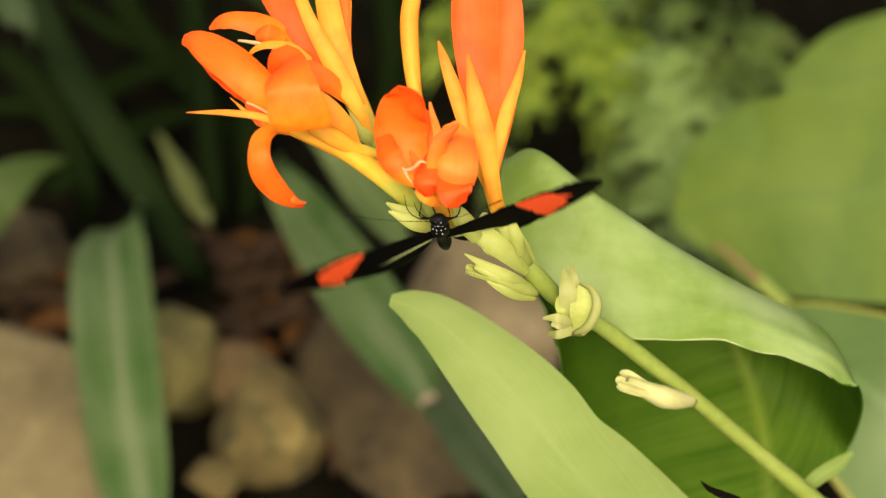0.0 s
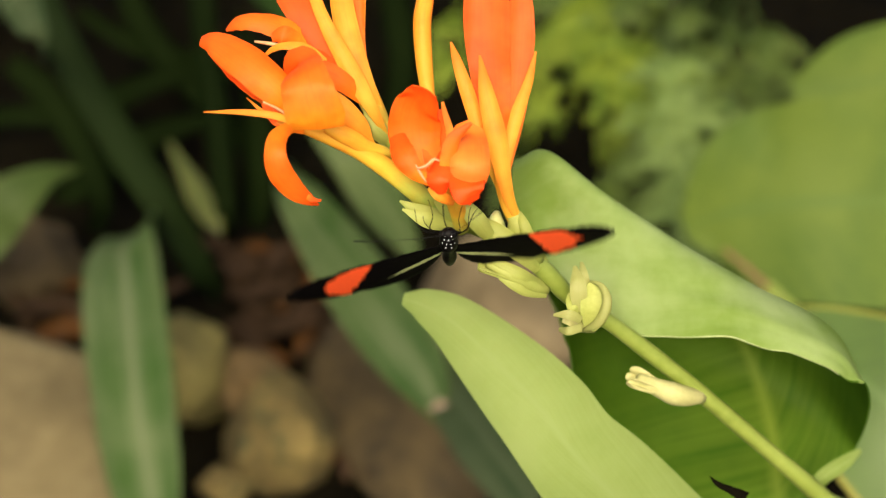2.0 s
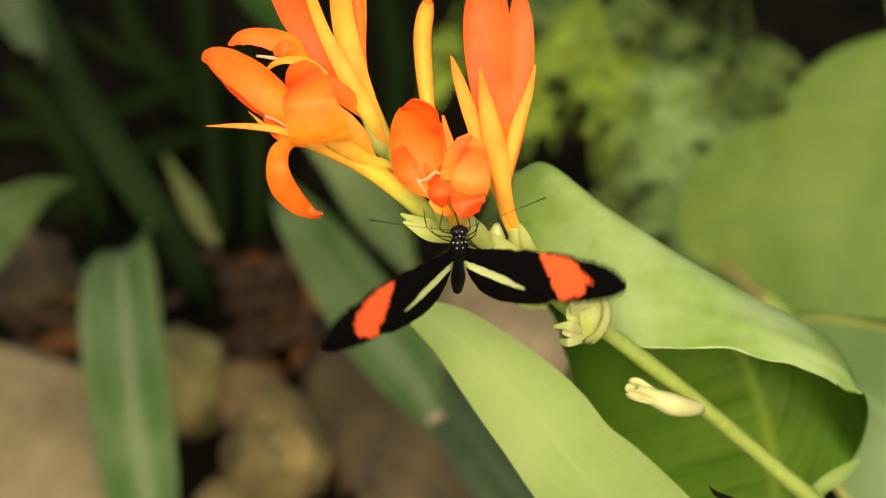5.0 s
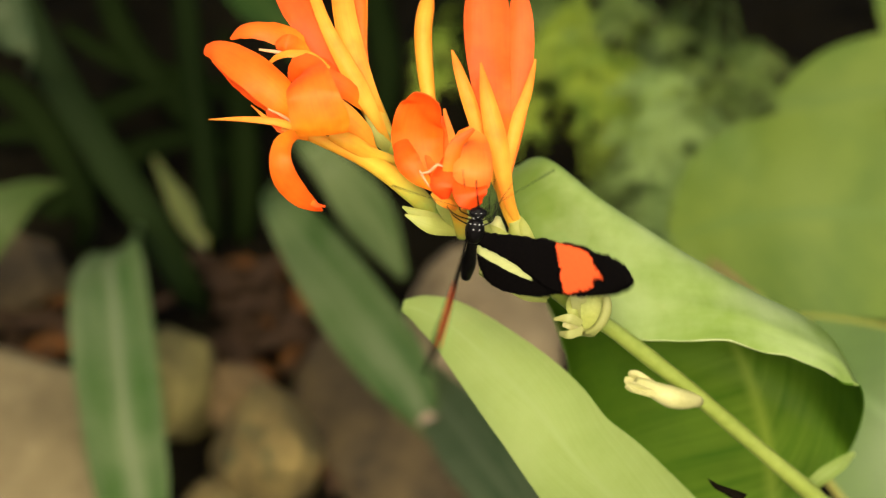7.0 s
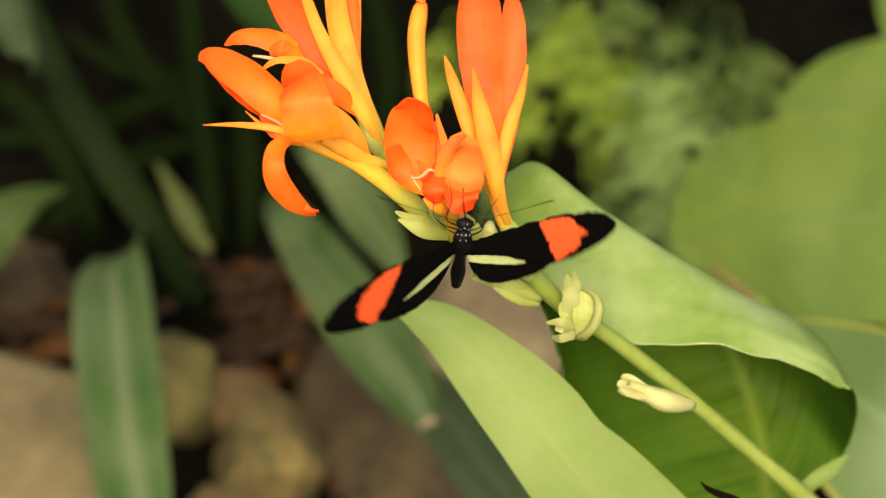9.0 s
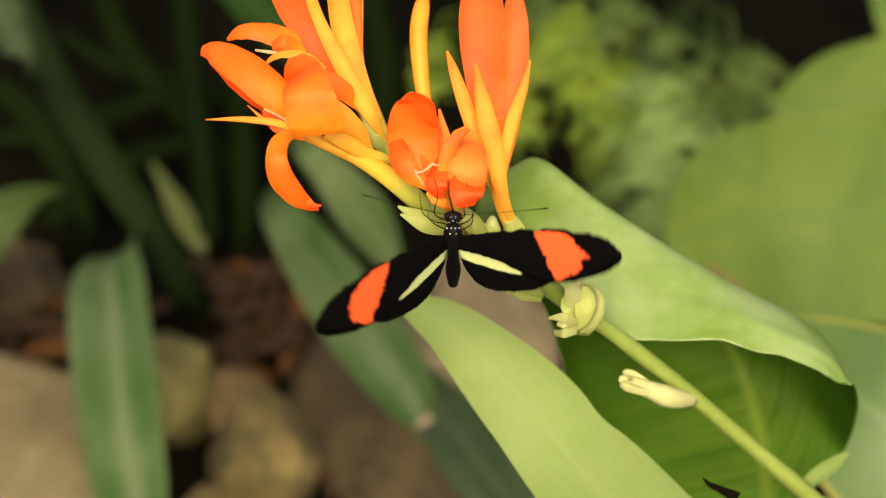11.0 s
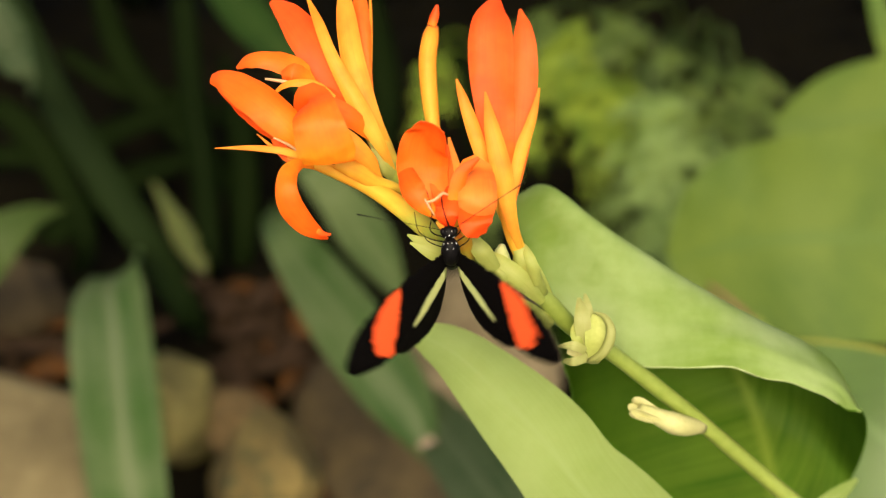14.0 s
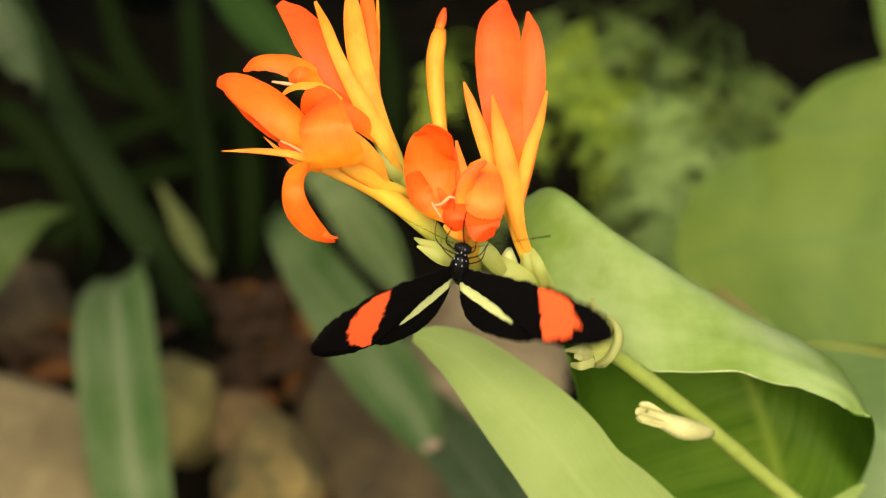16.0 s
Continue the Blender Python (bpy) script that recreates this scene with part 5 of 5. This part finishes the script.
# ------------------------------------------------ what moves
FLIGHT_ROWS = [
    (0.00, 0.00113, -0.00853, 0.67563, 124.4, -3.1, -2.8, 21.3, -18.9, -6.6),
    (0.10, 0.00053, -0.00864, 0.67548, 122.0, -3.6, -3.3, 5.6, -27.1, -6.4),
    (0.20, -0.00041, -0.00861, 0.67551, 119.9, -3.6, -3.2, 6.6, -15.8, -6.0),
    (0.30, -0.00108, -0.00828, 0.67596, 115.0, -3.9, -3.4, 23.4, -1.2, -2.5),
    (0.40, -0.00131, -0.00795, 0.67646, 106.5, -5.5, -3.8, 56.4, 30.0, -0.8),
    (0.50, -0.00114, -0.00801, 0.67650, 105.2, -6.9, -3.8, 68.1, 47.8, 0.5),
    (0.60, -0.00019, -0.00951, 0.67477, 108.6, -7.6, -3.5, 76.7, 57.8, 0.3),
    (0.70, 0.00022, -0.01017, 0.67423, 112.6, -7.0, -3.4, 68.2, 45.1, -2.8),
    (0.80, 0.00024, -0.01024, 0.67456, 115.6, -4.1, -2.4, 50.3, 24.6, -3.5),
    (0.90, 0.00032, -0.01036, 0.67485, 118.7, -2.3, -1.6, 39.0, 10.6, -4.0),
    (1.00, 0.00056, -0.01070, 0.67484, 116.4, -2.1, -1.2, 21.7, -7.2, -4.7),
    (1.10, 0.00064, -0.01085, 0.67510, 113.4, -2.4, -1.1, 14.6, -11.2, -5.2),
    (1.20, 0.00061, -0.01112, 0.67523, 111.1, 1.2, 0.2, 27.6, -0.8, -3.9),
    (1.30, 0.00055, -0.01135, 0.67541, 106.3, 3.1, 0.8, 45.8, 17.6, -2.8),
    (1.40, 0.00054, -0.01173, 0.67540, 100.8, 3.2, 1.2, 69.0, 42.6, -0.4),
    (1.50, 0.00033, -0.01233, 0.67509, 99.7, 4.4, 2.0, 79.1, 55.0, 3.0),
    (1.60, 0.00025, -0.01281, 0.67500, 100.9, 3.8, 2.4, 76.3, 53.6, 3.7),
    (1.70, 0.00028, -0.01306, 0.67523, 104.2, 2.7, 2.0, 64.5, 39.8, 3.8),
    (1.80, 0.00036, -0.01313, 0.67571, 109.9, 2.6, 1.6, 49.6, 22.9, 2.1),
    (1.90, 0.00033, -0.01346, 0.67574, 116.3, 2.0, 1.1, 36.1, 9.8, 0.2),
    (2.00, 0.00020, -0.01423, 0.67512, 123.0, -0.4, -0.1, 17.7, -7.9, -1.2),
    (2.10, 0.00015, -0.01430, 0.67525, 124.8, -2.0, -1.2, 12.7, -14.7, -1.6),
    (2.20, -0.00006, -0.01431, 0.67540, 126.0, -3.1, -2.1, 17.8, -10.2, 0.6),
    (2.30, -0.00032, -0.01409, 0.67579, 125.2, -2.5, -1.8, 34.2, 2.0, 0.2),
    (2.40, -0.00045, -0.01388, 0.67610, 122.4, -3.0, -1.7, 48.4, 20.1, -1.3),
    (2.50, -0.00068, -0.01395, 0.67597, 119.3, -4.9, -2.1, 58.0, 31.9, -3.0),
    (2.60, -0.00015, -0.01427, 0.67534, 116.6, -6.2, -2.0, 66.6, 41.7, -2.5),
    (2.70, -0.00006, -0.01433, 0.67499, 117.6, -6.5, -1.7, 66.4, 44.6, -3.2),
    (2.80, -0.00028, -0.01396, 0.67521, 120.1, -5.7, -1.3, 55.3, 33.1, -5.2),
    (2.90, -0.00032, -0.01346, 0.67563, 121.9, -4.3, -0.4, 47.8, 23.1, -5.4),
    (3.00, -0.00022, -0.01309, 0.67590, 124.7, -2.6, 1.0, 34.3, 9.0, -6.1),
    (3.10, -0.00047, -0.01284, 0.67610, 125.6, -2.0, 2.2, 26.1, 1.5, -8.3),
    (3.20, -0.00070, -0.01289, 0.67591, 126.4, -3.6, 2.6, 26.3, 3.6, -12.6),
    (3.30, -0.00084, -0.01303, 0.67566, 124.5, -7.3, 2.1, 40.4, 22.8, -18.3),
    (3.40, -0.00060, -0.01332, 0.67528, 116.6, -10.1, 3.0, 74.4, 56.9, -20.1),
    (3.50, 0.00006, -0.01388, 0.67464, 116.0, -9.1, 5.5, 78.3, 69.8, -7.9),
    (3.60, 0.00052, -0.01406, 0.67465, 114.2, -8.3, 6.7, 83.8, 78.6, -2.3),
    (3.70, 0.00081, -0.01411, 0.67485, 111.5, -8.3, 6.8, 80.1, 74.1, -3.0),
    (3.95, 0.00088, -0.01420, 0.67501, 111.0, -7.9, 6.7, 35.0, 22.0, -2.7),
    (4.20, 0.00109, -0.01442, 0.67544, 109.6, -6.8, 6.5, 18.0, -4.0, -1.9),
    (4.45, 0.00137, -0.01473, 0.67606, 107.6, -5.2, 6.3, 36.0, 20.0, -0.8),
    (4.70, 0.00171, -0.01510, 0.67677, 105.2, -3.4, 5.9, 74.0, 62.0, 0.5),
    (4.95, 0.00205, -0.01548, 0.67750, 102.8, -1.5, 5.6, 44.0, 28.0, 1.8),
    (5.20, 0.00236, -0.01582, 0.67816, 100.6, 0.2, 5.3, 16.0, -8.0, 3.0),
    (5.40, 0.00256, -0.01604, 0.67859, 99.2, 1.4, 5.1, 30.0, 8.0, 3.7),
    (5.60, 0.00270, -0.01618, 0.67887, 98.3, 2.1, 5.0, 62.0, 42.0, 4.2),
    (5.80, 0.00275, -0.01624, 0.67898, 95.3, -2.5, 3.5, 85.3, 52.7, 7.4),
    (5.90, 0.00294, -0.01621, 0.67932, 97.2, -0.6, 4.2, 75.0, 45.3, 4.3),
    (6.00, 0.00239, -0.01626, 0.67955, 99.6, 2.8, 3.9, 56.7, 16.4, 3.5),
    (6.10, 0.00263, -0.01626, 0.67971, 100.3, 3.0, 3.5, 42.7, -6.3, 0.3),
    (6.20, 0.00279, -0.01605, 0.68008, 100.7, 0.8, 2.9, 26.2, -19.6, -3.7),
    (6.30, 0.00299, -0.01582, 0.68041, 100.7, 1.3, 2.8, 15.8, -29.4, -4.9),
    (6.40, 0.00331, -0.01573, 0.68052, 99.6, 3.2, 2.6, 21.7, -24.2, -4.2),
    (6.50, 0.00374, -0.01594, 0.68023, 98.8, 4.6, 2.3, 35.8, -17.1, -3.3),
    (6.60, 0.00375, -0.01610, 0.68009, 96.4, 9.4, 2.4, 65.0, 9.6, -1.2),
    (6.70, 0.00436, -0.01605, 0.68025, 86.6, 5.6, 3.2, 79.5, 42.9, 0.2),
    (6.80, 0.00513, -0.01622, 0.68013, 95.3, -5.8, -0.3, 93.0, 46.7, 7.1),
    (6.90, 0.00544, -0.01630, 0.68014, 99.2, -5.7, -0.4, 92.3, 34.3, 6.3),
    (7.00, 0.00510, -0.01617, 0.68047, 98.8, 6.0, 1.5, 75.4, 6.8, 6.1),
    (7.10, 0.00556, -0.01637, 0.68046, 104.0, 8.6, 1.6, 66.9, -9.9, 1.1),
    (7.20, 0.00576, -0.01660, 0.68045, 106.4, 11.3, 2.1, 49.0, -28.7, -3.5),
    (7.30, 0.00583, -0.01676, 0.68053, 107.9, 12.3, 2.3, 36.7, -35.7, -6.1),
    (7.40, 0.00608, -0.01679, 0.68070, 104.9, 16.7, 3.7, 32.7, -49.8, -2.9),
    (7.50, 0.00662, -0.01648, 0.68124, 102.9, 14.9, 2.8, 37.3, -38.2, -2.4),
    (7.60, 0.00529, -0.01636, 0.68108, 96.6, 15.0, 2.7, 53.6, -5.5, 0.4),
    (7.70, 0.00528, -0.01617, 0.68088, 91.6, 13.9, 2.7, 69.4, 32.8, 1.3),
    (7.80, 0.00596, -0.01579, 0.68088, 85.3, 3.7, 3.4, 81.8, 45.7, 9.6),
    (7.90, 0.00631, -0.01530, 0.68113, 87.7, 4.9, 3.4, 78.6, 34.6, 6.8),
    (8.00, 0.00638, -0.01505, 0.68120, 92.5, 9.6, 2.1, 60.0, -9.5, 1.9),
    (8.10, 0.00508, -0.01522, 0.68103, 94.9, 4.8, 1.7, 39.8, -16.0, -0.4),
    (8.20, 0.00447, -0.01570, 0.68054, 95.7, 7.3, 1.2, 32.1, -17.8, -0.4),
    (8.30, 0.00422, -0.01600, 0.68046, 94.8, 11.8, 0.8, 47.2, -4.1, 1.0),
    (8.40, 0.00431, -0.01594, 0.68096, 82.5, 3.3, 3.1, 76.7, 31.9, 3.3),
    (8.50, 0.00507, -0.01611, 0.68118, 83.4, 1.6, 0.9, 85.5, 45.5, 5.2),
    (8.60, 0.00515, -0.01656, 0.68111, 84.7, 0.3, -0.5, 88.5, 48.7, 5.5),
    (8.70, 0.00450, -0.01712, 0.68095, 92.0, 1.1, -0.7, 80.6, 34.7, 2.0),
    (8.80, 0.00371, -0.01775, 0.68073, 95.0, 3.8, -1.0, 66.8, 5.6, 2.8),
    (8.90, 0.00374, -0.01829, 0.68063, 97.8, 5.5, -1.0, 57.9, -7.8, 1.2),
    (9.00, 0.00418, -0.01865, 0.68079, 100.9, 5.1, -1.2, 42.4, -21.0, -2.1),
    (9.10, 0.00373, -0.01940, 0.68029, 104.9, 7.4, -0.8, 33.3, -27.2, -4.7),
    (9.20, 0.00356, -0.01937, 0.68073, 104.8, 7.7, -0.7, 36.1, -24.9, -4.5),
    (9.45, 0.00348, -0.01933, 0.68072, 104.5, 7.4, -0.7, 55.0, 15.0, -4.3),
    (9.70, 0.00326, -0.01922, 0.68070, 103.6, 6.5, -0.7, 84.0, 44.0, -3.7),
    (9.95, 0.00294, -0.01905, 0.68066, 102.3, 5.2, -0.8, 58.0, 14.0, -2.8),
    (10.20, 0.00257, -0.01886, 0.68062, 100.8, 3.7, -0.8, 24.0, -20.0, -1.8),
    (10.45, 0.00220, -0.01867, 0.68059, 99.2, 2.2, -0.8, 52.0, 12.0, -0.7),
    (10.70, 0.00185, -0.01849, 0.68055, 97.8, 0.8, -0.8, 82.0, 48.0, 0.2),
    (10.90, 0.00163, -0.01838, 0.68053, 96.9, -0.1, -0.8, 56.0, 20.0, 0.8),
    (11.05, 0.00151, -0.01832, 0.68052, 96.4, -0.5, -0.8, 36.0, -4.0, 1.2),
    (11.18, 0.00145, -0.01828, 0.68051, 96.2, -0.8, -0.9, 56.0, 22.0, 1.3),
    (11.30, 0.00143, -0.01827, 0.68051, 96.1, -0.9, -0.9, 74.4, 46.7, 1.4),
    (11.40, 0.00147, -0.01849, 0.68006, 95.2, 0.1, -0.8, 82.8, 56.6, 1.3),
    (11.50, 0.00124, -0.01832, 0.68015, 95.0, -2.6, -3.5, 92.5, 61.2, 3.8),
    (11.60, 0.00141, -0.01834, 0.67978, 97.5, 0.9, -1.4, 80.2, 55.7, 0.8),
    (11.70, 0.00148, -0.01823, 0.67948, 100.2, 1.2, -2.0, 61.3, 33.4, -2.4),
    (11.80, 0.00169, -0.01789, 0.67942, 103.3, 5.3, -1.8, 48.7, 6.5, -1.3),
    (11.90, 0.00207, -0.01748, 0.67950, 108.8, 5.4, -1.8, 27.4, -15.1, -1.4),
    (12.00, 0.00250, -0.01720, 0.67951, 112.1, 3.8, -2.2, 11.4, -24.2, -2.2),
    (12.10, 0.00270, -0.01709, 0.67953, 115.3, 3.7, -2.3, -4.3, -37.5, -2.9),
    (12.20, 0.00282, -0.01693, 0.67969, 117.2, 3.7, -2.3, -2.3, -35.2, -3.2),
    (12.30, 0.00256, -0.01685, 0.67982, 116.0, 4.0, -2.1, 9.7, -25.1, -2.1),
    (12.40, 0.00182, -0.01690, 0.67977, 110.9, 2.6, -2.7, 27.3, -14.1, -2.9),
    (12.50, 0.00097, -0.01717, 0.67942, 106.9, 1.9, -3.0, 56.0, 12.4, -2.6),
    (12.60, 0.00098, -0.01723, 0.67937, 102.7, -1.6, -3.5, 69.2, 35.9, -1.4),
    (12.70, 0.00051, -0.01754, 0.67895, 99.5, -3.5, -3.8, 78.9, 45.2, 0.5),
    (12.80, -0.00030, -0.01763, 0.67885, 97.5, -3.1, -3.8, 59.6, 51.2, 1.7),
    (12.90, -0.00043, -0.01701, 0.67980, 99.2, -5.0, -3.8, 45.0, 20.3, 1.5),
    (13.00, -0.00035, -0.01627, 0.68095, 99.3, -4.2, -3.0, 31.2, 0.1, 2.2),
    (13.10, -0.00103, -0.01629, 0.68106, 100.4, -0.8, -1.7, 15.2, 0.7, 3.0),
    (13.20, -0.00110, -0.01610, 0.68148, 99.4, -2.4, -0.8, 26.7, 22.8, 0.5),
    (13.30, -0.00111, -0.01589, 0.68198, 97.2, -5.2, 0.0, 49.3, 36.5, 0.5),
    (13.40, -0.00081, -0.01610, 0.68188, 95.3, -5.5, 1.0, 59.3, 51.9, 1.5),
    (13.50, -0.00045, -0.01657, 0.68138, 95.1, -4.6, 1.7, 74.6, 63.6, 3.2),
    (13.60, -0.00090, -0.01675, 0.68138, 91.8, -4.0, 1.9, 64.0, 57.0, 3.9),
    (13.70, -0.00152, -0.01669, 0.68174, 91.3, -4.3, 1.9, 43.0, 44.2, 4.8),
    (13.80, -0.00160, -0.01670, 0.68198, 90.5, -3.6, 1.8, 31.3, 32.6, 5.0),
    (13.90, -0.00124, -0.01674, 0.68206, 90.1, -3.5, 1.6, 40.2, 39.8, 4.4),
    (14.00, -0.00107, -0.01654, 0.68239, 90.2, -4.3, 1.3, 52.6, 55.5, 4.3),
    (14.10, -0.00073, -0.01638, 0.68224, 93.1, -4.3, 0.8, 73.0, 74.9, 4.3),
    (14.20, -0.00060, -0.01620, 0.68199, 94.5, -4.5, 0.0, 79.8, 74.3, 6.3),
    (14.30, -0.00073, -0.01606, 0.68158, 91.6, -2.0, -1.1, 69.9, 64.8, 6.3),
    (14.40, -0.00073, -0.01613, 0.68091, 91.8, 0.7, -2.4, 61.5, 51.5, 8.1),
    (14.50, -0.00053, -0.01662, 0.67971, 92.6, 1.7, -3.7, 45.6, 32.2, 5.1),
    (14.60, -0.00076, -0.01643, 0.67980, 94.1, 4.8, -4.8, 32.4, 31.2, 3.8),
    (14.70, -0.00052, -0.01620, 0.68001, 92.0, 5.1, -5.9, 43.0, 32.2, 4.7),
    (14.80, -0.00028, -0.01591, 0.68039, 90.9, 4.2, -6.8, 56.7, 31.4, 6.8),
    (14.90, -0.00048, -0.01586, 0.68049, 90.5, 7.0, -7.8, 73.2, 47.7, 9.1),
    (15.00, -0.00053, -0.01607, 0.68022, 90.3, 4.1, -8.6, 79.2, 39.9, 7.7),
    (15.10, -0.00136, -0.01640, 0.67985, 90.4, 8.0, -9.5, 59.2, 36.2, 7.1),
    (15.20, -0.00139, -0.01638, 0.68006, 91.5, 6.6, -10.1, 53.3, 17.5, 8.2),
    (15.30, -0.00121, -0.01649, 0.68010, 92.3, 6.3, -10.7, 48.4, 13.1, 8.5),
    (15.40, -0.00106, -0.01657, 0.68017, 91.8, 6.5, -11.0, 53.4, 17.4, 8.7),
    (15.50, -0.00090, -0.01653, 0.68039, 90.2, 7.8, -11.3, 71.6, 36.5, 8.5),
    (15.60, -0.00110, -0.01565, 0.68174, 89.5, 5.5, -11.7, 88.0, 36.5, 10.5),
    (15.70, -0.00088, -0.01547, 0.68205, 90.8, 3.5, -11.9, 90.0, 36.0, 12.0),
    (15.80, -0.00040, -0.01600, 0.68130, 92.0, 4.2, -11.8, 82.2, 33.7, 8.3),
    (15.90, -0.00044, -0.01669, 0.68031, 92.7, 6.9, -12.3, 54.8, 24.2, 7.1),
    (16.00, -0.00085, -0.01699, 0.67988, 95.0, 8.8, -12.6, 48.0, -2.1, 8.0),
]


# the curled tip of the open flower's petal is pulled down for a while as the butterfly walks over it
TIP_HINGE, TIP_PULL = Vector((0.0061, -0.0140, 0.6910)), Vector((0.0007, -0.0015, -0.0003))
TIP_ROWS = ((0, 0.0), (9.2, 0.0), (11.2, 1.0), (12.65, 1.0), (12.95, 0.3), (13.5, 0.15), (16, 0.1))

# how far each antenna is raised (degrees) as it feels about
FEELING = {
    1: ((0, 20), (1.0, 21.5), (2.0, 40), (3.0, 15.5), (3.5, -14), (6.0, 17.5), (6.5, 22.5), (7.0, 19.5), (7.5, 40), (8.0, 22.5), (8.5, -2.5), (9.0, 3), (11.5, -21), (12.5, 15), (13.0, 17), (13.5, 6), (14.0, 8), (14.5, 5), (15.0, 7), (16, 3)),
    -1: ((0, 6.5), (0.5, 6.5), (2.0, 30), (2.8, 44), (3.5, 21.5), (6.0, 7.5), (16, 8)),
}
# the abdomen hangs back in line with the body, and dips under it later on (degrees)
DIPPING = ((0, 0), (12.6, 0), (13.4, 48), (15.7, 48), (16, 40))


def dipped(angle):
    root = pose(0, -0.002, 0)
    return root @ Matrix.Rotation(radians(angle), 4, "X") @ root.inverted()


def raised(side, angle):
    root = pose(side * 0.0006, 0.0068, 0.0008)
    return root @ Matrix.Rotation(radians(angle), 4, "Z") @ root.inverted()


def pulled(amount):
    hinge = TIP_HINGE - canna.location
    turn = Matrix.Rotation(radians(-16) * amount, 4, FRONT)
    return Matrix.Translation(hinge + TIP_PULL * amount) @ turn @ Matrix.Translation(-hinge)


def motions():
    walk(pieces_made["curled_tip"], [(t, pulled(amount)) for t, amount in TIP_ROWS])
    walk(fly, [(r[0], pose(*r[1:7])) for r in FLIGHT_ROWS])
    walk(abdomen, [(t, dipped(angle)) for t, angle in DIPPING])
    for side, ob in antennae.items():
        walk(ob, [(t, raised(side, angle)) for t, angle in FEELING[side]])
    for ob, side, drop in wings:
        walk(ob, [(r[0], pose(side * 0.0015, 0, 0.001 - drop, 0, -r[8] if side > 0 else r[7], 0) @ pose(0, 0, 0, 0, 0, -side * r[9])) for r in FLIGHT_ROWS])


motions()
